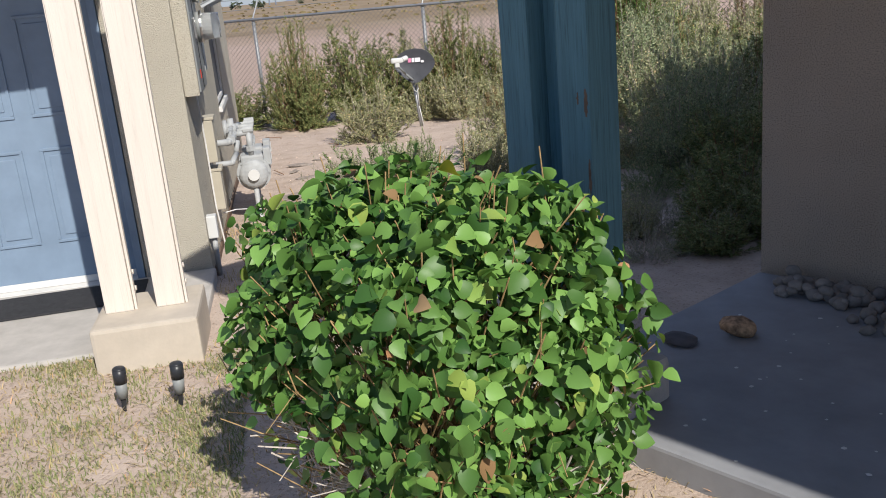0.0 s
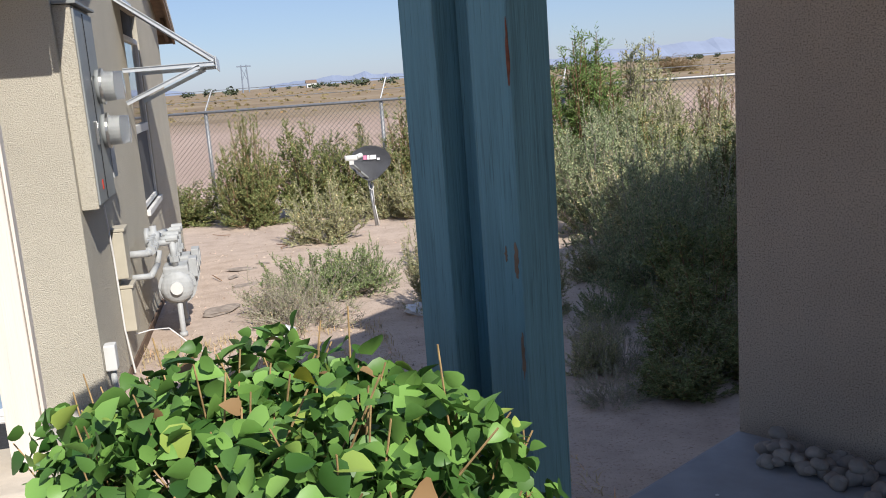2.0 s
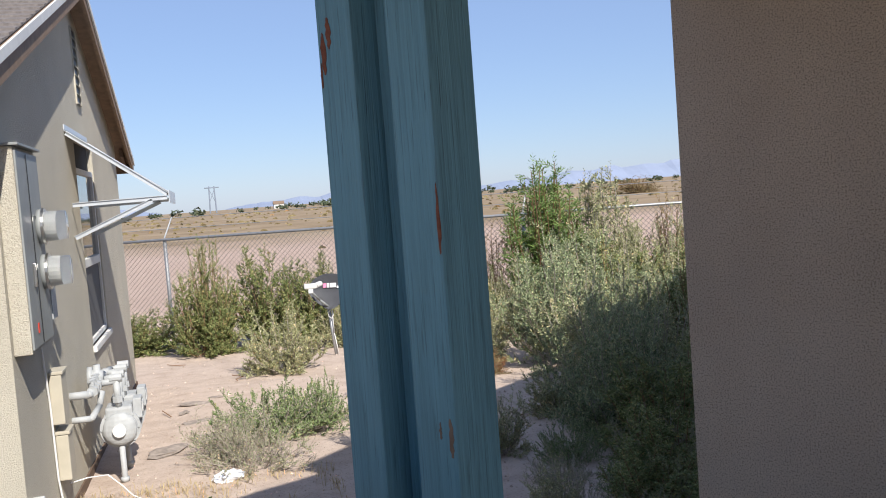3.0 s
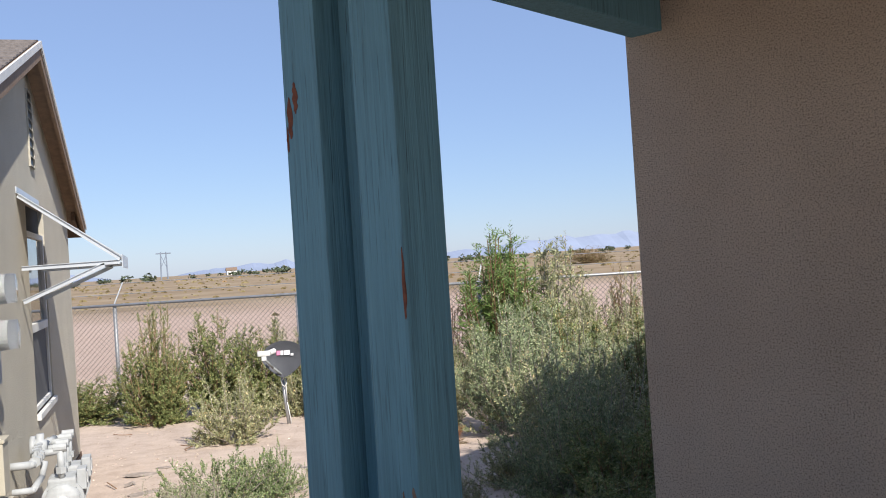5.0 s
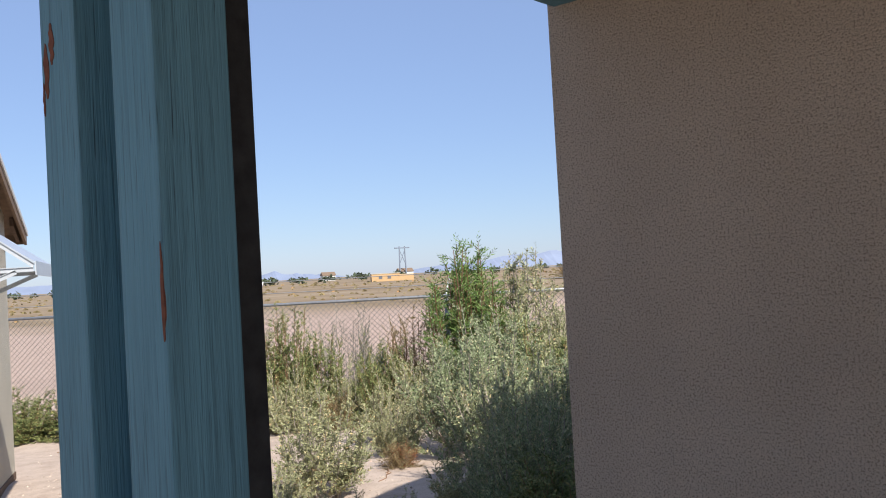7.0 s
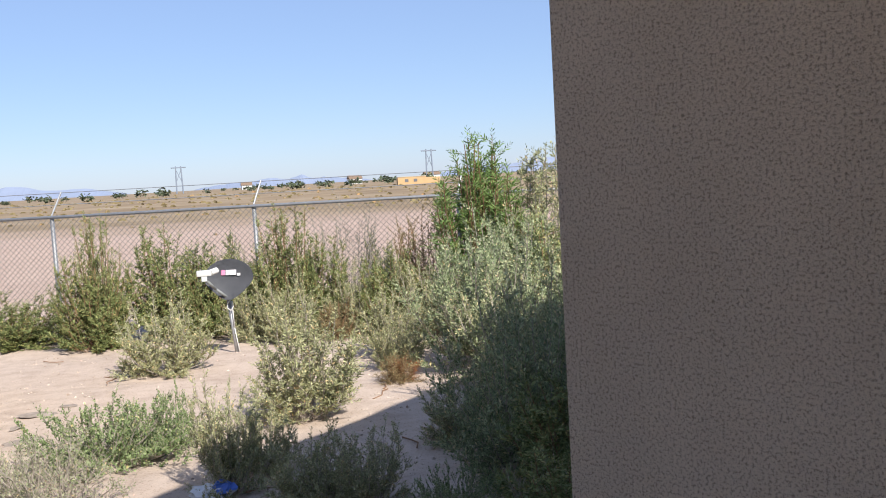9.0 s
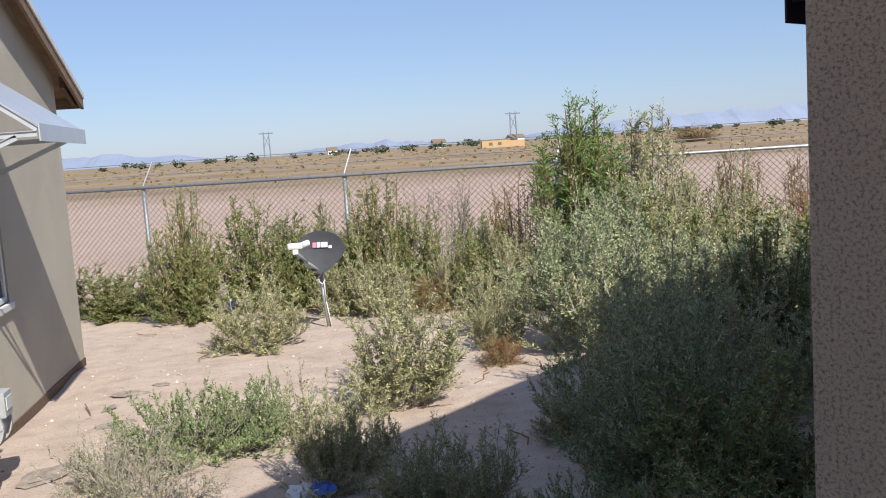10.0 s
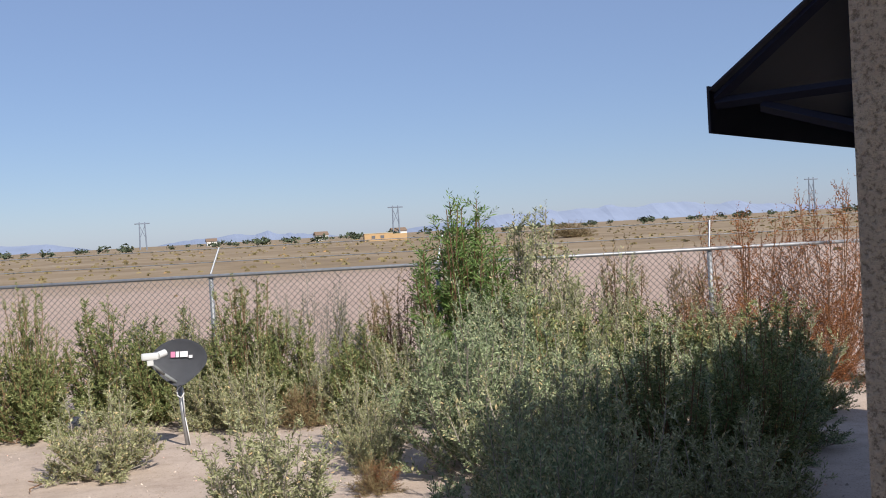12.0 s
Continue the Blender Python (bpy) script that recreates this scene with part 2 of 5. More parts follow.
def ground_material():
    """Pink-tan desert sand; dry brown grassland takes over far out."""
    m, nt, b = mat_base("desert_sand", 0.97)
    v = coords(nt)
    big = noise_tex(nt, v, 0.35, 5)
    mid = noise_tex(nt, v, 4.0, 5, 0.65)
    fine = noise_tex(nt, v, 60.0, 4, 0.7)
    sand = ramp(nt, big, [(0.3, (0.46, 0.355, 0.285)), (0.7, (0.57, 0.455, 0.37))])
    sand = mix(nt, 0.5, sand, ramp(nt, mid, [(0.3, (0.36, 0.275, 0.215)), (0.6, (0.61, 0.495, 0.405))]))
    grit = ramp(nt, fine, [(0.33, (0.62, 0.58, 0.55)), (0.45, (1, 1, 1)), (0.68, (1.0, 1.0, 1.0)), (0.74, (1.15, 1.13, 1.1))])
    sand = mix(nt, 1.0, sand, grit, "MULTIPLY")
    sep = nt.nodes.new("ShaderNodeSeparateXYZ")
    nt.links.new(v, sep.inputs[0])
    edge = noise_tex(nt, v, 0.02, 4)
    add = nt.nodes.new("ShaderNodeMath")
    add.operation = "MULTIPLY_ADD"
    nt.links.new(edge, add.inputs[0])
    add.inputs[1].default_value = 60.0
    nt.links.new(sep.outputs[1], add.inputs[2])
    rng = nt.nodes.new("ShaderNodeMapRange")
    rng.inputs[1].default_value, rng.inputs[2].default_value = 72.0, 88.0
    nt.links.new(add.outputs[0], rng.inputs[0])
    field = ramp(nt, noise_tex(nt, v, 0.05, 6, 0.7), [(0.3, (0.18, 0.125, 0.072)), (0.5, (0.27, 0.195, 0.115)), (0.72, (0.37, 0.29, 0.20))])
    out = nt.nodes.new("ShaderNodeMapRange")
    out.inputs[1].default_value, out.inputs[2].default_value = 11.0, 17.0
    nt.links.new(sep.outputs[1], out.inputs[0])
    sand = mix(nt, out.outputs[0], sand, mix(nt, 1.0, sand, (0.86, 0.79, 0.76), "MULTIPLY"))
    nt.links.new(mix(nt, rng.outputs[0], sand, field), b.inputs["Base Color"])
    bump(nt, b, mix(nt, 0.4, mid, fine), 0.7, 0.03)
    return m


SAND = ground_material()


# ---------- mesh helpers ----------
def part(name, bm, material, parent=None, label="", smooth=False):
    """Links a bmesh as one mesh object, under a thing or a part."""
    me = bpy.data.meshes.new(name)
    bmesh.ops.recalc_face_normals(bm, faces=bm.faces)
    bm.to_mesh(me)
    bm.free()
    me.materials.append(material)
    if smooth:
        me.polygons.foreach_set("use_smooth", [True] * len(me.polygons))
    ob = new(name, me)
    if parent:
        ob.parent = parent
    if label:
        tagged(ob, label)
    return ob


def from_data(name, verts, faces, material, parent=None, label=""):
    me = bpy.data.meshes.new(name)
    me.from_pydata(verts, [], faces)
    me.materials.append(material)
    ob = new(name, me)
    if parent:
        ob.parent = parent
    if label:
        tagged(ob, label)
    return ob


def empty(name, m, label, category, group="", kind=""):
    ob = new(name)
    ob.matrix_world = m
    return tagged(ob, label, category, group, kind)


def box(bm, x0, x1, y0, y1, z0, z1, bevel=0.0, m=None):
    made = bmesh.ops.create_cube(bm, size=1.0)["verts"]
    bmesh.ops.scale(bm, vec=(x1 - x0, y1 - y0, z1 - z0), verts=made)
    bmesh.ops.translate(bm, vec=((x0 + x1) / 2, (y0 + y1) / 2, (z0 + z1) / 2), verts=made)
    if m is not None:
        bmesh.ops.transform(bm, matrix=m, verts=made)
    if bevel:
        es = {e for v in made for e in v.link_edges}
        bmesh.ops.bevel(bm, geom=list(es), offset=bevel, segments=2, affect="EDGES", profile=0.6)
    return bm


def boxed(*args, **kw):
    return box(bmesh.new(), *args, **kw)


def rod(bm, a, b, r, sides=8, r2=None):
    a, b = Vector(a), Vector(b)
    d = b - a
    m = Matrix.Translation((a + b) / 2) @ d.to_track_quat("Z", "Y").to_matrix().to_4x4()
    bmesh.ops.create_cone(bm, cap_ends=True, segments=sides, radius1=r, radius2=r if r2 is None else r2, depth=d.length, matrix=m)
    return bm


def tube(points, r, sides=8):
    bm = bmesh.new()
    for a, b in zip(points, points[1:]):
        rod(bm, a, b, r, sides)
    for p in points[1:-1]:
        bmesh.ops.create_icosphere(bm, subdivisions=1, radius=r * 1.05, matrix=Matrix.Translation(p))
    return bm


def prism(bm, pts, axis, a, b):
    """A flat outline swept along an axis from a to b. Outline points are the other two coordinates in order."""
    def at(p, v):
        q = list(p)
        q.insert(axis, v)
        return bm.verts.new(q)
    lo, hi = [at(p, a) for p in pts], [at(p, b) for p in pts]
    bm.faces.new(lo)
    bm.faces.new(hi[::-1])
    for i in range(len(pts)):
        j = (i + 1) % len(pts)
        bm.faces.new((lo[i], lo[j], hi[j], hi[i]))
    return bm


def ground_z(x, y):
    return -0.10 - 0.04 * min(max(y, 0.0), 10.0)


# ---------- ground ----------
def build_ground():
    bm = bmesh.new()
    xs = sorted({*np.arange(-8, 14.1, 0.25), -3000, -1200, -500, -200, -80, -40, -20, -12, 18, 26, 45, 80, 200, 500, 1200, 3000})
    ys = sorted({*np.arange(-5, 16.1, 0.25), -1500, -400, -100, -30, -12, -8, 20, 26, 36, 55, 90, 160, 300, 600, 1200, 3000})
    grid = []
    for y in ys:
        row = []
        for x in xs:
            z = ground_z(x, y)
            if -8 < x < 14 and -4 < y < 30:
                z += 0.035 * noise.fractal(Vector((x * 0.9, y * 0.9, 0)), 1.0, 2.0, 4) * min(1.0, max(0.15, (y - 0.5) / 3))
            row.append(bm.verts.new((x, y, z)))
        grid.append(row)
    for j in range(len(ys) - 1):
        for i in range(len(xs) - 1):
            bm.faces.new((grid[j][i], grid[j][i + 1], grid[j + 1][i + 1], grid[j + 1][i]))
    g = part("ground", bm, SAND, smooth=True)
    tagged(g, "pink-tan desert sand and gravel ground", "ground", kind="structure")


build_ground()

# ---------- left building (walls along x and y) ----------
LX, LY0, LY1 = -2.64, 1.72, 8.15
WY0, WY1, WZ0, WZ1 = 4.68, 5.84, 0.56, 2.21
RIDGE_Y, RIDGE_Z, EAVE_Y0, EAVE_Y1, EAVE_Z = 4.86, 3.47, 1.15, 8.70, 2.20
SLOPE = (RIDGE_Z - EAVE_Z) / (EAVE_Y1 - RIDGE_Y)


def roof_under(y):
    return RIDGE_Z - abs(y - RIDGE_Y) * SLOPE


def build_left_building():
    bm = bmesh.new()
    t = LX - 0.16
    zb = -0.6
    prism(bm, [(LY0, zb), (WY0, zb), (WY0, roof_under(WY0)), (LY0, roof_under(LY0))], 0, t, LX)
    prism(bm, [(WY0, zb), (WY1, zb), (WY1, WZ0), (WY0, WZ0)], 0, t, LX)
    prism(bm, [(WY0, WZ1), (WY1, WZ1), (WY1, roof_under(WY1)), (RIDGE_Y, RIDGE_Z), (WY0, roof_under(WY0))], 0, t, LX)
    prism(bm, [(WY1, zb), (LY1, zb), (LY1, roof_under(LY1)), (WY1, roof_under(WY1))], 0, t, LX)
    w = part("wall_east", bm, STUCCO_L)
    tagged(w, "grey-tan stucco gable wall of the neighbouring house", "wall", kind="structure")
    bm = bmesh.new()
    dx0, dx1, dz = -3.98, -3.08, 1.92
    top = 2.33
    box(bm, dx1 + 0.05, t, LY0, LY0 + 0.16, zb, top)
    box(bm, -7.5, dx0 - 0.05, LY0, LY0 + 0.16, zb, top)
    box(bm, dx0 - 0.05, dx1 + 0.05, LY0, LY0 + 0.16, dz, top)
    w = part("wall_south", bm, STUCCO_L)
    tagged(w, "grey-tan stucco front wall round the blue door", "wall", kind="structure")
    bm = bmesh.new()
    box(bm, -7.5, t, LY1 - 0.16, LY1, zb, roof_under(LY1))
    box(bm, -7.66, -7.5, LY0, LY1, zb, 2.2)
    w = part("wall_back", bm, STUCCO_L)
    tagged(w, "plain grey-tan stucco back walls", "wall", kind="structure")
    bm = boxed(-7.5, t - 0.01, LY0 + 0.17, LY1 - 0.17, -0.12, -0.1)
    tagged(part("floor", bm, CONCRETE), "bare concrete floor inside the neighbouring house", "floor", kind="structure")
    # dark foundation strip at the wall's foot
    bm = prism(bmesh.new(), [(LY0 + 0.02, -0.6), (LY1 - 0.01, -0.6), (LY1 - 0.01, -0.36), (LY0 + 0.02, -0.13)], 0, LX - 0.1, LX + 0.012)
    tagged(part("trim", bm, BARE_WOOD), "dark foundation strip along the wall's foot", "foundation", kind="structure")


build_left_building()


def build_left_roof():
    roof = empty("gable_roof", pose(0, 0, 0), "grey shingle gable roof with white and brown edge boards", "roof", kind="structure")
    x0, x1 = -7.9, LX + 0.125
    for name, ya, yb in (("slope_back", RIDGE_Y, EAVE_Y1), ("slope_front", EAVE_Y0, RIDGE_Y)):
        za, zb = roof_under(ya), roof_under(yb)
        bm = prism(bmesh.new(), [(ya, za), (yb, zb), (yb, zb + 0.035), (ya, za + 0.035)], 0, x0, x1)
        part("roof_deck", bm, TRIM_BROWN, roof, "brown plank underside")
        bm = bmesh.new()
        n = 22
        for i in range(n):
            a, b = ya + (yb - ya) * i / n, ya + (yb - ya) * (i + 1) / n
            low, high = (b, a) if roof_under(b) < roof_under(a) else (a, b)
            prism(bm, [(low, roof_under(low) + 0.037), (high, roof_under(high) + 0.037), (high, roof_under(high) + 0.042), (low, roof_under(low) + 0.055)], 0, x0 - 0.02, x1 + 0.02)
        part("shingles", bm, SHINGLE, roof, "grey asphalt shingle courses")
        bm = prism(bmesh.new(), [(ya, za - 0.12), (yb, zb - 0.12), (yb, zb + 0.03), (ya, za + 0.03)], 0, x1 + 0.002, x1 + 0.03)
        part("rake_board", bm, TRIM_BROWN, roof, "brown rake board")
        bm = prism(bmesh.new(), [(ya, za - 0.02), (yb, zb - 0.02), (yb, zb + 0.035), (ya, za + 0.035)], 0, x1 + 0.032, x1 + 0.045)
        part("rake_trim", bm, TRIM_WHITE, roof, "pale metal drip edge")
        ye, ze = (yb, zb) if zb < za else (ya, za)
        s = 1 if zb < za else -1
        bm = boxed(x0, x1, min(ye, ye + s * 0.025), max(ye, ye + s * 0.025), ze - 0.11, ze + 0.03)
        part("fascia", bm, TRIM_BROWN, roof)
        for i in range(9):
            x = x1 - 0.06 - i * 0.6
            bm = prism(bmesh.new(), [(ye, ze - 0.09), (ye - s * 0.5, roof_under(ye - s * 0.5) - 0.10), (ye - s * 0.5, roof_under(ye - s * 0.5) - 0.004), (ye, ze - 0.004)], 0, x - 0.02, x + 0.02)
            part("rafter_tail", bm, BARE_WOOD, roof)
    bm = prism(bmesh.new(), [(0.38, 2.335), (1.7, 2.40), (1.7, 2.47), (0.38, 2.405)], 0, x0, LX - 0.1)
    part("porch_canopy", bm, SHINGLE, roof, "flat porch canopy")
    # gable vent: a tall louvre
    vent = empty("gable_vent", pose(LX, 5.22, 2.85), "narrow dark louvred vent in the stucco gable", "vent")
    part("backing", boxed(-0.01, 0.003, -0.13, 0.13, -0.31, 0.31), PLASTIC_BLACK, vent, "dark opening")
    for y in (-0.142, 0.13):
        part("frame_side", boxed(-0.01, 0.014, y, y + 0.012, -0.32, 0.32), STUCCO_L, vent)
    for i in range(9):
        z = -0.31 + i * 0.0775
        bm = prism(bmesh.new(), [(0.004, z + 0.008), (0.022, z - 0.012), (0.022, z - 0.004), (0.004, z + 0.016)], 1, -0.129, 0.129)
        part("slat", bm, STUCCO_L, vent)


build_left_roof()


def build_window():
    win = empty("window_1", pose(LX, 0, 0), "pale aluminium sliding window with grey blind behind", "window", kind="structure")
    f, top = 0.045, 1.99
    part("sill", boxed(-0.12, 0.03, WY0 - 0.02, WY1 + 0.02, WZ0 - 0.05, WZ0, bevel=0.006), TRIM_WHITE, win)
    for n, y0, y1, z0, z1 in (("frame_side", WY0, WY0 + f, WZ0 + 0.002, top), ("frame_side", WY1 - f, WY1, WZ0 + 0.002, top),
                              ("frame_head", WY0 + f, WY1 - f, top - f, top), ("frame_foot", WY0 + f, WY1 - f, WZ0 + 0.002, WZ0 + f)):
        part(n, boxed(-0.07, -0.012, y0, y1, z0, z1, bevel=0.004), TRIM_WHITE, win)
    # near-black panel that fills the opening above the frame
    part("top_panel", boxed(-0.10, -0.045, WY0, WY1, top + 0.002, WZ1, bevel=0.003), DARK_PARTS, win, "near-black panel over the frame")
    part("meeting_rail", boxed(-0.075, -0.008, WY0 + f, WY1 - f, 1.18, 1.25, bevel=0.004), TRIM_WHITE, win)
    for z0, z1, x in ((WZ0 + f, 1.18, -0.045), (1.25, top - f, -0.035)):
        p = part("pane", boxed(x - 0.004, x, WY0 + f, WY1 - f, z0, z1), PANE, win)
        p.visible_shadow = False
    part("screen", boxed(-0.034, -0.031, WY0 + f, WY1 - f, WZ0 + f, 1.17), SCREEN, win, "dark insect screen over the lower sash")
    part("blind", boxed(-0.14, -0.125, WY0 + 0.01, WY1 - 0.01, WZ0 + 0.01, WZ1 - 0.01), DARK_ROOM, win, "grey closed blind")


build_window()


def build_silver_awning():
    a = empty("window_awning", pose(LX, 0, 0), "silver sheet-metal window awning on thin square-bar brackets", "awning")
    y0, y1, out, zo, zi = 4.20, 5.52, 0.695, 1.735, 2.235
    bm = prism(bmesh.new(), [(0.0, zi), (out, zo), (out, zo + 0.006), (0.0, zi + 0.006)], 1, y0, y1)
    part("sheet", bm, SILVER, a)
    part("valance", boxed(out + 0.001, out + 0.008, y0, y1, zo - 0.085, zo + 0.012), SILVER, a)
    part("wall_strip", boxed(0.0, 0.008, y0, y1, zi + 0.007, zi + 0.045), SILVER, a)
    for y in (y0 + 0.015, y1 - 0.015):
        for p, q in (((0.01, zi - 0.02), (out - 0.01, zo - 0.02)), ((0.01, zo - 0.055), (out - 0.01, zo - 0.045)), ((0.01, zo - 0.30), (out - 0.12, zo - 0.06))):
            d = Vector((q[0] - p[0], 0, q[1] - p[1]))
            m = Matrix.Translation((p[0], y, p[1])) @ d.to_track_quat("X", "Z").to_matrix().to_4x4()
            part("bracket_bar", boxed(0, d.length, -0.003, 0.003, -0.014, 0.014, m=m), SILVER, a)
            part("bracket_flange", boxed(0, d.length, -0.014, 0.002, 0.0145, 0.0185, m=m), SILVER, a)


build_silver_awning()


def build_door():
    d = empty("door_1", pose(-3.53, LY0 + 0.05, -0.11), "closed blue-grey six-panel front door, white threshold", "door", kind="structure")
    w, h = 0.90, 2.02
    part("leaf", boxed(-w / 2, w / 2, 0, 0.045, 0.02, h), DOOR_BLUE, d)
    for cx in (-0.175, 0.155):
        for z0, z1 in ((0.28, 0.84), (1.02, 1.58), (1.68, 1.89)):
            bm = bmesh.new()
            x0, x1 = cx - 0.117, cx + 0.117
            for a in ((x0, x1, z0, z0 + 0.018), (x0, x1, z1 - 0.018, z1), (x0, x0 + 0.018, z0 + 0.018, z1 - 0.018), (x1 - 0.018, x1, z0 + 0.018, z1 - 0.018)):
                box(bm, a[0], a[1], -0.008, 0.002, a[2], a[3], bevel=0.003)
            box(bm, x0 + 0.045, x1 - 0.045, -0.006, 0.002, z0 + 0.045, z1 - 0.045, bevel=0.004)
            part("panel", bm, DOOR_BLUE, d)
    for n, x0, x1, z0, z1 in (("jamb", -w / 2 - 0.045, -w / 2 - 0.002, 0, h + 0.04), ("jamb", w / 2 + 0.002, w / 2 + 0.045, 0, h + 0.04), ("head", -w / 2, w / 2, h + 0.002, h + 0.04)):
        part(n, boxed(x0, x1, -0.062, 0.06, z0, z1, bevel=0.004), DOOR_BLUE, d)
    part("threshold", boxed(-w / 2, w / 2, -0.09, 0.05, 0, 0.018, bevel=0.004), TRIM_WHITE, d, "white threshold")
    part("sweep", boxed(-w / 2 + 0.01, w / 2 - 0.01, -0.01, -0.001, 0.02, 0.06, bevel=0.002), TRIM_WHITE, d, "white door sweep")
    bm = bmesh.new()
    rod(bm, (-0.375, -0.012, 0.95), (-0.375, 0.0, 0.95), 0.034, 20)
    rod(bm, (-0.375, -0.05, 0.95), (-0.375, -0.012, 0.95), 0.012, 12)
    rod(bm, (-0.375, -0.05, 0.95), (-0.27, -0.055, 0.945), 0.011, 10, 0.009)
    part("lever_handle", bm, CHROME, d, "satin metal lever", True)
    bm = bmesh.new()
    rod(bm, (-0.375, -0.02, 1.09), (-0.375, 0.0, 1.09), 0.03, 20)
    part("deadbolt", bm, CHROME, d, "satin metal deadbolt", True)


build_door()


def build_left_porch():
    s = part("pavement", boxed(-7.0, -2.62, 0.49, LY0 - 0.005, -0.5, -0.095, bevel=0.015), CONCRETE)
    tagged(s, "pale concrete porch slab before the blue door", "porch slab", kind="structure")
    m = part("door_mat", boxed(-0.42, 0.42, -0.2, 0.2, 0, 0.012, bevel=0.004), RUBBER)
    m.matrix_world = pose(-3.42, 1.41, -0.094, 0, 0, 2)
    tagged(m, "worn black rubber door mat on the slab", "door mat")
    b = part("curb_block", boxed(-0.27, 0.20, -0.02, 0.5, -0.45, 0.10, bevel=0.018), BLOCK_PAINT)
    b.matrix_world = pose(-2.80, 0.25, 0)
    tagged(b, "tan painted concrete plinth under the porch posts", "plinth")
    grp = "cream porch posts"
    for x in (-2.965, -2.735):
        p = empty("porch_post", pose(x, 0.515, 0.10), "cream painted wooden porch post, paint peeling at foot", "post", grp)
        part("shaft", boxed(-0.064, 0.064, -0.064, 0.064, 0.0, 2.12, bevel=0.006), CREAM_WOOD, p)
        part("corner_strip", boxed(0.066, 0.078, -0.05, -0.02, 0.0, 2.12, bevel=0.002), CREAM_WOOD, p)
        for z in (0.09, 0.17):
            bm = bmesh.new()
            rod(bm, (0.064, 0.0, z), (0.082, 0.0, z), 0.012, 8)
            part("bolt", bm, CREAM_WOOD, p)
    b = part("porch_beam", boxed(-7.2, -2.67, 0.445, 0.585, 2.222, 2.334, bevel=0.006), CREAM_WOOD)
    tagged(b, "cream painted beam over the porch posts", "beam")


build_left_porch()


def build_path_light(x, y):
    g = empty("path_light", pose(x, y, ground_z(x, y) - 0.02, 4, 3, 0), "small black solar path light in dry grass", "garden light", "path lights")
    bm = bmesh.new()
    rod(bm, (0, 0, -0.03), (0, 0, 0.08), 0.004, 6, 0.012)
    part("stake", bm, PLASTIC_BLACK, g)
    bm = bmesh.new()
    rod(bm, (0, 0, 0.08), (0, 0, 0.145), 0.02, 14, 0.024)
    part("lens", bm, BOX_GREY, g, "grey lens", True)
    bm = bmesh.new()
    rod(bm, (0, 0, 0.146), (0, 0, 0.205), 0.026, 14)
    bmesh.ops.create_uvsphere(bm, u_segments=14, v_segments=6, radius=0.026, matrix=Matrix.Translation((0, 0, 0.205)) @ Matrix.Diagonal((1, 1, 0.4, 1)))
    part("cap", bm, PLASTIC_BLACK, g, "", True)


build_path_light(-2.885, -0.22)
build_path_light(-2.66, -0.26)


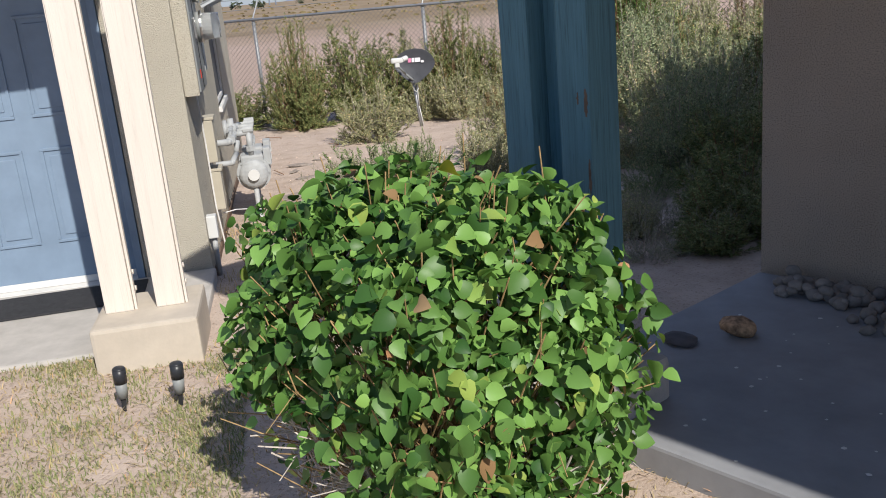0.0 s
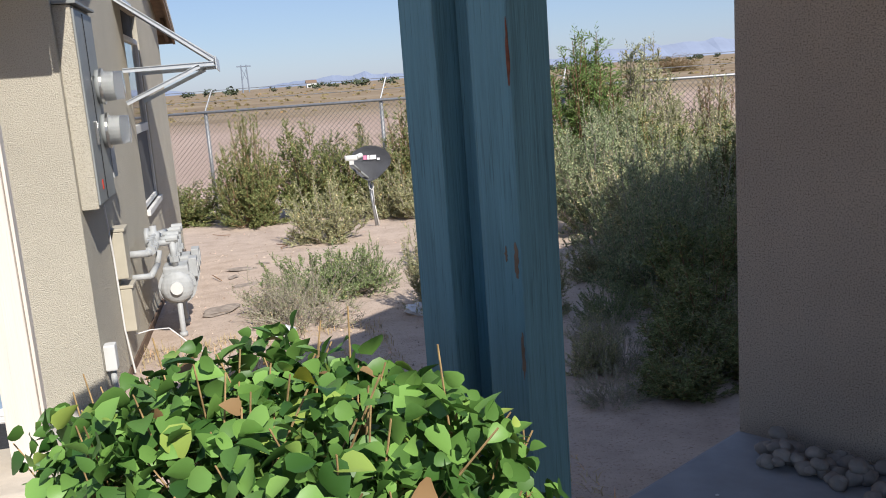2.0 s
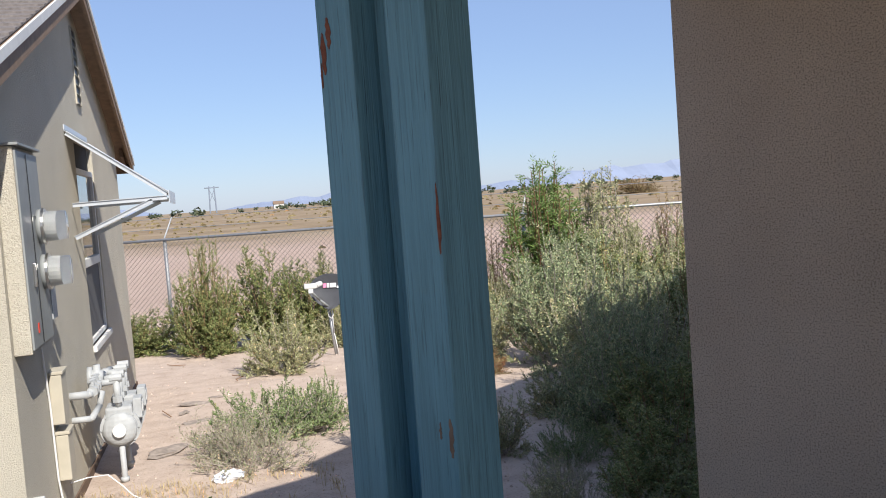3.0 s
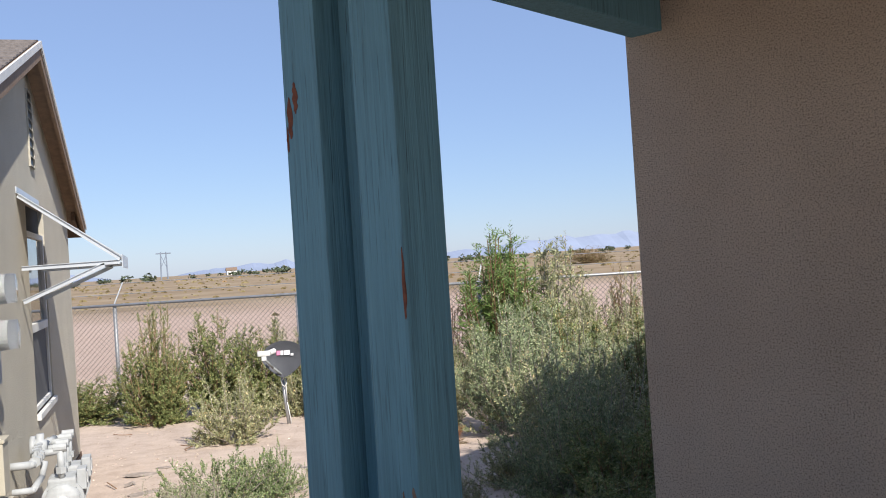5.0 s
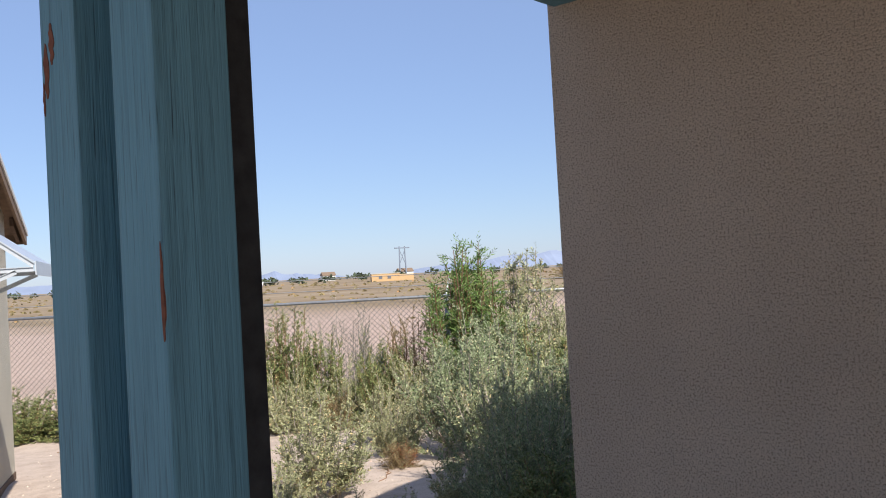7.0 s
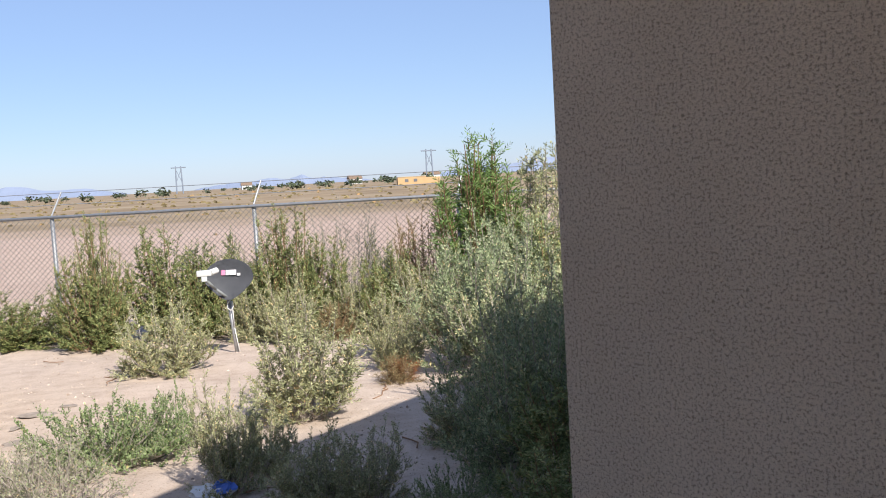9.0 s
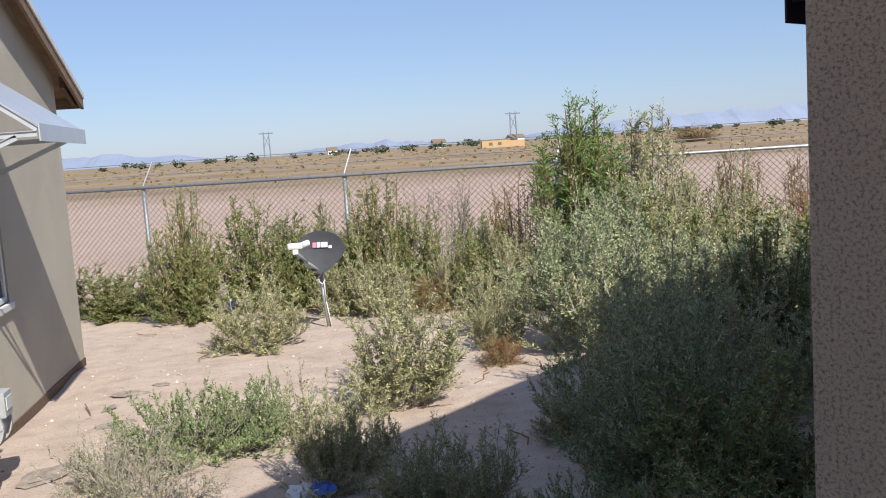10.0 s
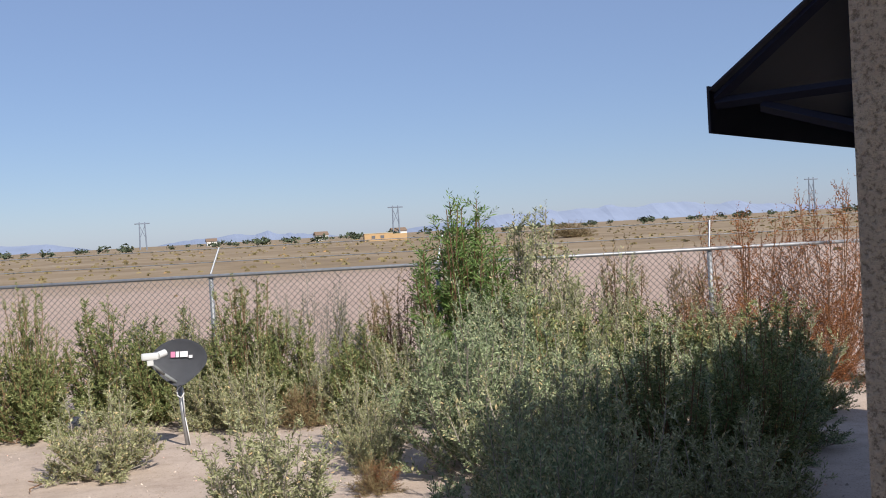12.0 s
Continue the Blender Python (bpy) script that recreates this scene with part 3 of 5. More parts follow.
def build_electric_box():
    e = empty("electric_cabinet", pose(LX, 0, 0), "grey steel electric service cabinet with two glass meters", "electric cabinet")
    part("body", boxed(0.0, 0.085, 1.77, 2.34, 0.93, 1.95, bevel=0.006), STUCCO_L, e, "tan painted side panels")
    part("cover", boxed(0.086, 0.097, 1.77, 2.34, 0.95, 1.93, bevel=0.004), BOX_GREY, e, "grey cover")
    part("rain_lip", boxed(0.0, 0.115, 1.75, 2.36, 1.952, 1.966, bevel=0.003), BOX_GREY, e)
    part("seam", boxed(0.098, 0.102, 2.01, 2.02, 0.96, 1.92), PLASTIC_BLACK, e)
    part("door_line", boxed(0.098, 0.101, 2.02, 2.34, 1.60, 1.607), PLASTIC_BLACK, e)
    part("latch", boxed(0.098, 0.11, 1.92, 1.95, 1.25, 1.37, bevel=0.003), CHROME, e)
    part("tag", boxed(0.098, 0.102, 1.90, 1.93, 1.02, 1.07), RED_TAG, e, "small red tag")
    for z in (1.55, 1.31):
        bm = bmesh.new()
        rod(bm, (0.097, 2.21, z), (0.125, 2.21, z), 0.092, 24)
        sock = part("meter_socket", bm, BOX_GREY, e, "", True)
        bm = bmesh.new()
        rod(bm, (0.126, 2.21, z), (0.19, 2.21, z), 0.066, 20)
        part("dial_face", bm, PALE_GREY, sock, "pale dial drum")
        bm = bmesh.new()
        rod(bm, (0.127, 2.21, z), (0.235, 2.21, z), 0.083, 24, 0.076)
        part("glass_dome", bm, DOME, sock, "clear glass cover", True)
        bm = bmesh.new()
        rod(bm, (0.12, 2.21, z), (0.133, 2.21, z), 0.098, 24)
        part("ring", bm, CHROME, sock, "sealing ring")
    b = empty("junction_box", pose(LX, 2.44, 1.14), "small grey junction box beside the cabinet", "junction box")
    part("body", boxed(0, 0.09, -0.07, 0.07, -0.1, 0.1, bevel=0.006), GAS_GREY, b)
    part("lid", boxed(0.091, 0.1, -0.075, 0.075, -0.105, 0.105, bevel=0.003), GAS_GREY, b)
    for y, z0, z1 in ((2.68, 0.40, 0.69), (2.72, 0.06, 0.33)):
        b = empty("cable_box", pose(LX, y, 0), "tan cable terminal box on the stucco wall", "cable box", "tan cable boxes")
        part("body", boxed(0, 0.07, -0.09, 0.09, z0, z1, bevel=0.008), BOX_TAN, b)
        part("lid", boxed(0.0, 0.08, -0.095, 0.095, z1 + 0.001, z1 + 0.02, bevel=0.004), BOX_TAN, b)
    c = part("wall_cable", tube([(LX + 0.012, 2.38, 1.0), (LX + 0.012, 2.50, 0.55), (LX + 0.012, 2.53, 0.1), (LX + 0.03, 2.58, -0.19)], 0.006, 6), WHITE_CABLE)
    tagged(c, "thin grey-white cable clipped to the stucco wall", "cable")
    b = empty("outlet_box", pose(LX, 1.81, 0.05), "pale grey outlet box on a short conduit", "outlet box")
    part("cover", boxed(0, 0.06, -0.04, 0.04, 0.02, 0.16, bevel=0.008), PALE_GREY, b)
    bm = bmesh.new()
    rod(bm, (0.03, 0, -0.3), (0.03, 0, 0.02), 0.016, 10)
    part("conduit", bm, GAS_GREY, b, "grey conduit", True)
    pts = [(LX + 0.03, 2.78, 0.0), (LX + 0.12, 2.85, 0.0), (LX + 0.22, 3.0, -0.04), (LX + 0.30, 2.97, -0.11), (LX + 0.36, 2.96, -0.18), (LX + 0.42, 2.98, -0.225), (LX + 0.52, 3.06, -0.24), (LX + 0.72, 3.25, -0.247), (LX + 0.95, 3.4, -0.25), (LX + 1.2, 3.7, -0.262), (LX + 1.4, 3.72, -0.265)]
    c = part("ground_cable", tube(pts, 0.004, 6), WHITE_CABLE)
    tagged(c, "loose white cable lying on the sand", "cable")


build_electric_box()


def build_gas_meter():
    g = empty("gas_meter", pose(LX - 0.03, 3.62, 0), "pair of grey painted gas meters with regulator and pipework", "gas meter")
    part("inlet_pipe", tube([(0.0, -0.34, 0.43), (0.15, -0.34, 0.43), (0.17, 0.30, 0.45), (0.20, 0.48, 0.45)], 0.026, 12), GAS_GREY, g, "", True)
    part("lower_pipe", tube([(0.0, -0.34, 0.27), (0.15, -0.34, 0.27), (0.18, -0.14, 0.31), (0.20, -0.10, 0.40)], 0.021, 12), GAS_GREY, g, "", True)
    for y in (-0.30, -0.20, -0.10, 0.0, 0.12, 0.26, 0.38):
        bm = bmesh.new()
        rod(bm, (0.165, y, 0.438), (0.167, y + 0.035, 0.44), 0.037, 6)
        part("pipe_union", bm, GAS_GREY, g)
    for y in (-0.26, -0.16, -0.05):
        bm = bmesh.new()
        rod(bm, (0.16, y, 0.45), (0.16, y, 0.50), 0.02, 8)
        rod(bm, (0.145, y - 0.03, 0.505), (0.175, y + 0.03, 0.505), 0.012, 6)
        part("valve", bm, GAS_GREY, g)
    bm = bmesh.new()
    rod(bm, (0.10, 0.06, 0.475), (0.13, 0.06, 0.475), 0.075, 18)
    rod(bm, (0.13, 0.06, 0.475), (0.20, 0.06, 0.475), 0.055, 18, 0.04)
    rod(bm, (0.16, 0.06, 0.40), (0.16, 0.06, 0.56), 0.025, 12)
    part("regulator", bm, GAS_GREY, g, "", True)
    for k, y in enumerate((-0.06, 0.34)):
        for dy in (0.02, 0.18):
            part("riser", tube([(0.17, y + dy, 0.44), (0.29, y + dy, 0.45), (0.29, y + dy, 0.26)], 0.023, 12), GAS_GREY, g, "", True)
            bm = bmesh.new()
            rod(bm, (0.29, y + dy, 0.30), (0.29, y + dy, 0.34), 0.036, 6)
            part("union_nut", bm, GAS_GREY, g)
            bm = bmesh.new()
            rod(bm, (0.25, y + dy, 0.468), (0.33, y + dy, 0.468), 0.03, 10)
            part("cap_nut", bm, GAS_GREY, g)
        bm = bmesh.new()
        rod(bm, (0.29, y - 0.02, 0.12), (0.29, y + 0.22, 0.12), 0.115, 26)
        rod(bm, (0.29, y + 0.005, 0.12), (0.29, y + 0.03, 0.12), 0.135, 26)
        rod(bm, (0.29, y + 0.17, 0.12), (0.29, y + 0.195, 0.12), 0.135, 26)
        bmesh.ops.create_uvsphere(bm, u_segments=20, v_segments=10, radius=0.113, matrix=Matrix.Translation((0.29, y - 0.02, 0.12)) @ Matrix.Diagonal((1, 0.4, 1, 1)))
        bmesh.ops.create_uvsphere(bm, u_segments=20, v_segments=10, radius=0.113, matrix=Matrix.Translation((0.29, y + 0.22, 0.12)) @ Matrix.Diagonal((1, 0.4, 1, 1)))
        box(bm, 0.2, 0.38, y - 0.01, y + 0.21, 0.19, 0.27, bevel=0.02)
        part("meter_body", bm, GAS_GREY, g)
        for j in range(8):
            t = j * math.pi / 4
            bm = bmesh.new()
            rod(bm, (0.29 + 0.122 * math.cos(t), y - 0.004, 0.12 + 0.122 * math.sin(t)), (0.29 + 0.122 * math.cos(t), y + 0.006, 0.12 + 0.122 * math.sin(t)), 0.009, 6)
            part("bolt", bm, GAS_GREY, g)
        bm = bmesh.new()
        rod(bm, (0.29, y - 0.085, 0.12), (0.29, y - 0.06, 0.12), 0.045, 16)
        part("hub", bm, PALE_GREY, g)
        part("index_box", boxed(0.38, 0.44, y + 0.03, y + 0.17, 0.17, 0.31, bevel=0.008), GAS_GREY, g)
        part("index_window", boxed(0.441, 0.445, y + 0.05, y + 0.15, 0.21, 0.28), PALE_GREY, g, "pale dial window")
        bm = bmesh.new()
        rod(bm, (0.29, y + 0.0, -0.42), (0.29, y + 0.0, 0.03), 0.02, 12)
        rod(bm, (0.29, y + 0.0, -0.25), (0.29, y + 0.0, -0.22), 0.03, 8)
        part("leg_pipe", bm, GAS_GREY, g, "", True)


build_gas_meter()

# ---------- own house: front wall and side wall at an angle to the neighbour ----------
R = pose(0, 0, 0, 0, 0, -59.5)


def build_right_house():
    def setting(name, bm, mat, label, cat):
        ob = part(name, bm, mat)
        ob.matrix_world = R
        return tagged(ob, label, cat, kind="structure")
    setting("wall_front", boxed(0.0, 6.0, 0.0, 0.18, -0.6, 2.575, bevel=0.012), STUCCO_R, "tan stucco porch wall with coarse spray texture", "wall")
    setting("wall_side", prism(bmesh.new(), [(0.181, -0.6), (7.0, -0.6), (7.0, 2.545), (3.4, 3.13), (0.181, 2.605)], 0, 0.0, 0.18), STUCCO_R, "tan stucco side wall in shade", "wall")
    bm = boxed(5.82, 6.0, 0.181, 7.0, -0.6, 2.54)
    box(bm, 0.181, 5.819, 6.82, 7.0, -0.6, 2.54)
    setting("wall_rear", bm, STUCCO_R, "plain tan stucco rear walls", "wall")
    bm = bmesh.new()
    box(bm, 0.0, 6.0, -1.66, -0.003, -0.5, 0.0, bevel=0.012)
    setting("porch_floor", bm, SLAB, "smooth grey concrete porch slab, scuffed and speckled", "porch slab")
    bm = prism(bmesh.new(), [(-0.3, 2.535), (3.4, 3.135), (7.3, 2.503), (7.3, 2.573), (3.4, 3.205), (-0.3, 2.605)], 0, -0.16, 6.3)
    setting("roof", bm, SHINGLE, "grey shingle gable roof over the house", "roof")
    bm = boxed(0.0, 6.0, -2.365, -0.001, 2.455, 2.53)
    setting("porch_roof", bm, SHINGLE, "flat grey porch roof", "roof")
    bm = boxed(0.17, 6.0, -1.65, -0.002, 2.43, 2.452)
    setting("ceiling", bm, BARE_WOOD, "brown boarded porch ceiling", "ceiling")
    b = part("porch_beam", boxed(0.03, 0.157, -1.80, -0.002, 2.325, 2.452, bevel=0.006), BLUE_WOOD)
    b.matrix_world = R
    tagged(b, "blue-grey painted porch beam let into the stucco corner", "beam")
    b = part("porch_beam", boxed(0.159, 6.0, -1.79, -1.66, 2.325, 2.452, bevel=0.006), BLUE_WOOD)
    b.matrix_world = R
    tagged(b, "blue-grey painted beam over the front posts", "beam")


build_right_house()


def build_blue_posts():
    grp = "blue porch posts"
    front, w = -1.636, 0.122
    for x, marks in ((0.032, ((0.008, 0.030, 1.70, 1.80), (0.03, 0.052, 1.755, 1.83), (0.002, 0.012, 1.67, 1.73))),
                     (0.269, ((w - 0.009, w + 0.0005, 1.275, 1.435), (w - 0.022, w - 0.006, 0.84, 0.93), (w - 0.016, w - 0.003, 0.60, 0.72), (w - 0.05, w - 0.04, 0.88, 0.92)))):
        p = empty("porch_post", R @ pose(x, front, 0.16), "weathered blue painted wooden porch post, cracked paint", "post", grp)
        part("shaft", boxed(0, w, 0.0, 0.136, 0.0, 2.163, bevel=0.0035), BLUE_WOOD, p)
        for a, b, z0, z1 in marks:
            n = 22
            ring = []
            for i in range(n):
                u = 2 * math.pi * i / n
                k = 0.35 + 0.7 * random.random()
                ring.append(((a + b) / 2 + (b - a) / 2 * math.cos(u) * k, (z0 + z1) / 2 + (z1 - z0) / 2 * math.sin(u) * (0.8 + 0.2 * k)))
            part("bare_patch", prism(bmesh.new(), ring, 1, -0.0012, 0.002), RUST_MARK if z0 > 1 else BARE_WOOD, p, "paint flaked to brown wood")
    b = part("infill_board", boxed(0.156, 0.267, front + 0.075, front + 0.115, 0.16, 2.32), BLUE_WOOD)
    b.matrix_world = R
    tagged(b, "dark blue board set back between the posts", "board")
    b = part("rear_post", boxed(0.035, 0.155, front + 0.20, front + 0.362, 0.16, 2.32, bevel=0.004), DARK_PARTS)
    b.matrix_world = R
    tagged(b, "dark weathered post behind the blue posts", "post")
    b = part("footing_block", boxed(-0.06, 0.45, -1.82, -1.34, -0.4, 0.155, bevel=0.03), CONCRETE)
    b.matrix_world = R
    tagged(b, "rough concrete footing under the blue posts", "footing")


build_blue_posts()


def build_navy_awning():
    a = empty("window_awning", R @ pose(0, 1.30, 0), "dark navy metal window awning in shade", "awning")
    out, zo, zi, y0, y1 = 0.70, 1.862, 2.36, 0.0, 1.3
    bm = prism(bmesh.new(), [(-0.001, zi), (-out, zo), (-out, zo + 0.006), (-0.001, zi + 0.006)], 1, y0, y1)
    part("sheet", bm, NAVY, a)
    part("valance", boxed(-out - 0.007, -out - 0.001, y0, y1, zo - 0.10, zo + 0.012), NAVY, a)
    bm = prism(bmesh.new(), [(-0.002, zi - 0.002), (-out, zo - 0.002), (-out, zo - 0.10), (-0.002, zo - 0.10)], 1, y1 - 0.006, y1 - 0.001)
    part("end_panel", bm, NAVY, a)
    for y in (y0 + 0.015,):
        for p, q in (((-0.01, zi - 0.02), (-out + 0.01, zo - 0.02)), ((-0.01, zo - 0.03), (-out + 0.01, zo - 0.03)), ((-0.01, zo - 0.25), (-out + 0.12, zo - 0.05))):
            bm = bmesh.new()
            rod(bm, (p[0], y, p[1]), (q[0], y, q[1]), 0.014, 4)
            part("bracket_bar", bm, NAVY, a)


build_navy_awning()


def stone_mesh(r, seed, squash=0.7):
    bm = bmesh.new()
    bmesh.ops.create_icosphere(bm, subdivisions=2, radius=r)
    for v in bm.verts:
        k = 1 + 0.28 * noise.noise(v.co * (1.2 / r) + Vector((seed * 7.1, 0, 0)))
        v.co = Vector((v.co.x * k * 1.15, v.co.y * k, v.co.z * k * squash))
    return bm


def build_stones():
    rnd = random.Random(4)
    kinds = []
    for i in range(5):
        me = bpy.data.meshes.new("stone")
        bm = stone_mesh(0.031, i, 0.82)
        bm.to_mesh(me)
        bm.free()
        me.materials.append(STONE)
        me.polygons.foreach_set("use_smooth", [True] * len(me.polygons))
        kinds.append(me)
    for i in range(120):
        x = 0.16 + rnd.random() * 1.2
        y = -0.06 - rnd.random() * (0.20 if x < 0.6 else 0.40)
        s = rnd.uniform(0.55, 1.15)
        ob = new("stone", rnd.choice(kinds))
        ob.matrix_world = R @ pose(x, y, (0.021 if i % 3 else 0.05) * s, rnd.uniform(-15, 15), rnd.uniform(-15, 15), rnd.uniform(0, 360)) @ Matrix.Diagonal((s, s, s, 1))
        tagged(ob, "rounded grey river stone heaped by the wall", "stone", "stones on the porch")
    b = part("rust_rock", stone_mesh(0.062, 9, 0.6), BREAD, smooth=True)
    b.matrix_world = R @ pose(0.34, -0.74, 0.035, 0, 8, 35)
    tagged(b, "lumpy tan and rust-coloured rock on the slab", "rock")
    b = part("flat_stone", stone_mesh(0.065, 3, 0.25), DARK_STONE, smooth=True)
    b.matrix_world = R @ pose(0.20, -0.93, 0.012)
    tagged(b, "flat dark stone on the porch slab", "stone")
    verts, faces = [], []
    for i in range(90):
        x, y, s = rnd.uniform(0.2, 2.6), rnd.uniform(-1.6, -0.1), rnd.uniform(0.003, 0.010)
        k = len(verts)
        for j in range(6):
            a = j * math.pi / 3
            verts.append((x + s * math.cos(a) * rnd.uniform(0.6, 1.3), y + s * math.sin(a), 0.003))
        verts.append((x, y, 0.005))
        faces += [(k + j, k + (j + 1) % 6, k + 6) for j in range(6)]
    c = from_data("paint_flecks", verts, faces, PALE_GREY)
    c.matrix_world = R
    tagged(c, "pale flecks and crumbs scattered on the slab", "debris", kind="stuff")


build_stones()


# ---------- fence ----------
FA, FB = Vector((-5.2, 12.40, 0)), Vector((12.6, 5.99, 0))
FDIR = (FB - FA).normalized()
RAIL = 1.175


def build_fence():
    f = empty("chain_link_fence", pose(FA.x, FA.y, 0, 0, 0, math.degrees(math.atan2(FDIR.y, FDIR.x))), "weathered chain-link fence with top rail and barbed wire", "fence")
    length = (FB - FA).length
    bm = bmesh.new()
    rod(bm, (0, 0, RAIL), (length, 0, RAIL), 0.021, 10)
    part("top_rail", bm, GALV, f, "galvanised top rail", True)
    for x in (0.1, 3.04, 5.78, 8.47, 11.65, 14.6, 17.5):
        bm = bmesh.new()
        rod(bm, (x, 0.035, -0.7), (x, 0.035, RAIL + 0.02), 0.028, 12)
        post = part("post", bm, GALV, f, "", True)
        bm = bmesh.new()
        rod(bm, (x, 0.035, RAIL + 0.02), (x + 0.07, 0.22, RAIL + 0.33), 0.012, 6)
        part("barb_arm", bm, GALV, post)
    for u, z in ((0.12, 0.16), (0.22, 0.32)):
        bm = bmesh.new()
        rod(bm, (0, 0.035 + u, RAIL + z), (length, 0.035 + u, RAIL + z), 0.0045, 4)
        part("barbed_wire", bm, GALV, f)
    lo, hi, step = -0.52, RAIL - 0.02, 0.075
    verts, faces = [], []
    h = hi - lo
    for s in (1, -1):
        x = -h if s == 1 else 0.0
        while x < length + (0 if s == 1 else h):
            x0, x1, z0, z1 = x, x + s * h, lo, hi
            for (xa, za, xb, zb) in ((x0, z0, x1, z1),):
                if xa < 0 or xb < 0:
                    k = -min(xa, xb) / h
                    if s == 1:
                        xa, za = 0, lo + h * k
                    else:
                        xb, zb = 0, hi - h * k
                if max(xa, xb) > length:
                    k = (max(xa, xb) - length) / h
                    if s == 1:
                        xb, zb = length, hi - h * k
                    else:
                        xa, za = length, lo + h * k
                r = 0.0019
                k0 = len(verts)
                for px, pz in ((xa, za), (xb, zb)):
                    verts += [(px - r, -0.022 + 0.001 * s, pz + r * s), (px + r, -0.022 + 0.001 * s, pz - r * s), (px, -0.026 + 0.001 * s, pz)]
                faces += [(k0, k0 + 1, k0 + 4, k0 + 3), (k0 + 1, k0 + 2, k0 + 5, k0 + 4), (k0 + 2, k0, k0 + 3, k0 + 5)]
            x += step
    w = from_data("wire_mesh", verts, faces, OLD_WIRE, f, "diamond wire mesh")
    tagged(w, kind="stuff")


build_fence()


# ---------- plants ----------
def shrub_data(rnd, height, width, stems, shoots, leaves, size, ratio=0.36, cone=1.0, up=0.62, rough=0.30, reach=0.2, rise=0.5):
    """Stems that fan out from the foot; each carries side shoots, and each shoot is a plume of small leaves set all round it."""
    lv, lf, sv, sf = [], [], [], []

    def twig(a, b, r):
        k = len(sv)
        d = (b - a).normalized()
        u = d.orthogonal().normalized()
        w = d.cross(u)
        for p, q in ((a, r), (b, r * 0.6)):
            for i in range(3):
                t = 2 * math.pi * i / 3
                sv.append(tuple(p + (u * math.cos(t) + w * math.sin(t)) * q))
        sf.extend([(k, k + 1, k + 4, k + 3), (k + 1, k + 2, k + 5, k + 4), (k + 2, k, k + 3, k + 5)])

    def plume(a, b, count):
        d = (b - a).normalized()
        u = d.orthogonal().normalized()
        w = d.cross(u)
        spin = rnd.uniform(0, 6.28)
        for n in range(count):
            t = (n + rnd.random()) / count
            spin += 2.4 + rnd.gauss(0, 0.3)
            out = u * math.cos(spin) + w * math.sin(spin)
            way = (d * rnd.uniform(0.5, 1.1) + out * rnd.uniform(0.45, 0.95)).normalized()
            side = way.cross(d + out * 0.3 + Vector((rnd.gauss(0, 0.4), rnd.gauss(0, 0.4), rnd.gauss(0, 0.4)))).normalized()
            L = size * rnd.uniform(0.65, 1.3) * (1.1 - 0.45 * t)
            W = L * ratio
            p = a.lerp(b, 0.12 + 0.88 * t)
            k = len(lv)
            lv.extend([tuple(p), tuple(p + way * L * 0.55 + side * W * 0.5), tuple(p + way * L), tuple(p + way * L * 0.55 - side * W * 0.5)])
            lf.append((k, k + 1, k + 2, k + 3))

    lump = rnd.uniform(0, 50)
    for i in range(stems):
        az = rnd.uniform(0, 2 * math.pi)
        phi = math.radians(92) * rnd.random() ** up
        q = Vector((math.sin(phi) ** 0.7 * math.cos(az), math.sin(phi) ** 0.7 * math.sin(az), max(0.0, math.cos(phi)) ** (0.75 * cone)))
        k = rnd.uniform(0.55, 1.06) ** 0.6 * (1 + rough * noise.noise(q * 2.3 + Vector((lump, 0, 0))))
        tip = Vector((q.x * width / 2 * k, q.y * width / 2 * k, max(0.06, q.z * height * k)))
        base = Vector((rnd.gauss(0, width * 0.05), rnd.gauss(0, width * 0.05), -0.04))
        mid = Vector((tip.x * 0.75, tip.y * 0.75, tip.z * 0.35))
        pts = []
        for j in range(7):
            t = j / 6
            pts.append(base * (1 - t) ** 2 + mid * 2 * t * (1 - t) + tip * t * t + Vector((rnd.gauss(0, 0.012), rnd.gauss(0, 0.012), 0)))
        for p, r in zip(pts, pts[1:]):
            twig(p, r, 0.0022 + 0.0018 * height)
        plume(pts[5], pts[6] + (pts[6] - pts[5]).normalized() * reach * 0.5, leaves)
        for n in range(shoots):
            t = 0.25 + 0.75 * (n + rnd.random()) / shoots
            j = min(5, int(t * 6))
            p = pts[j].lerp(pts[j + 1], t * 6 - j)
            d = (pts[j + 1] - pts[j]).normalized() * 0.6 + Vector((rnd.gauss(0, 0.75), rnd.gauss(0, 0.75), rnd.uniform(0, 2) * rise))
            L = reach * rnd.uniform(0.5, 1.15) * (1.15 - 0.4 * t)
            e = p + d.normalized() * L
            if e.z < 0.03:
                e.z = 0.03
            twig(p, e, 0.0016)
            plume(p, e, max(4, int(leaves * L / reach)))
    return lv, lf, sv, sf


SHRUBS = {}


def shrub_kind(key, seed, leaf_mat, twig_mat, label, cat, **kw):
    rnd = random.Random(seed)
    lv, lf, sv, sf = shrub_data(rnd, **kw)
    root = empty("shrub", pose(0, 0, 0), label, cat)
    tagged(from_data("branching", sv, sf, twig_mat, root), kind="stuff")
    tagged(from_data("foliage", lv, lf, leaf_mat, root), kind="stuff")
    SHRUBS[key] = [root, False, kw["width"], kw["height"]]


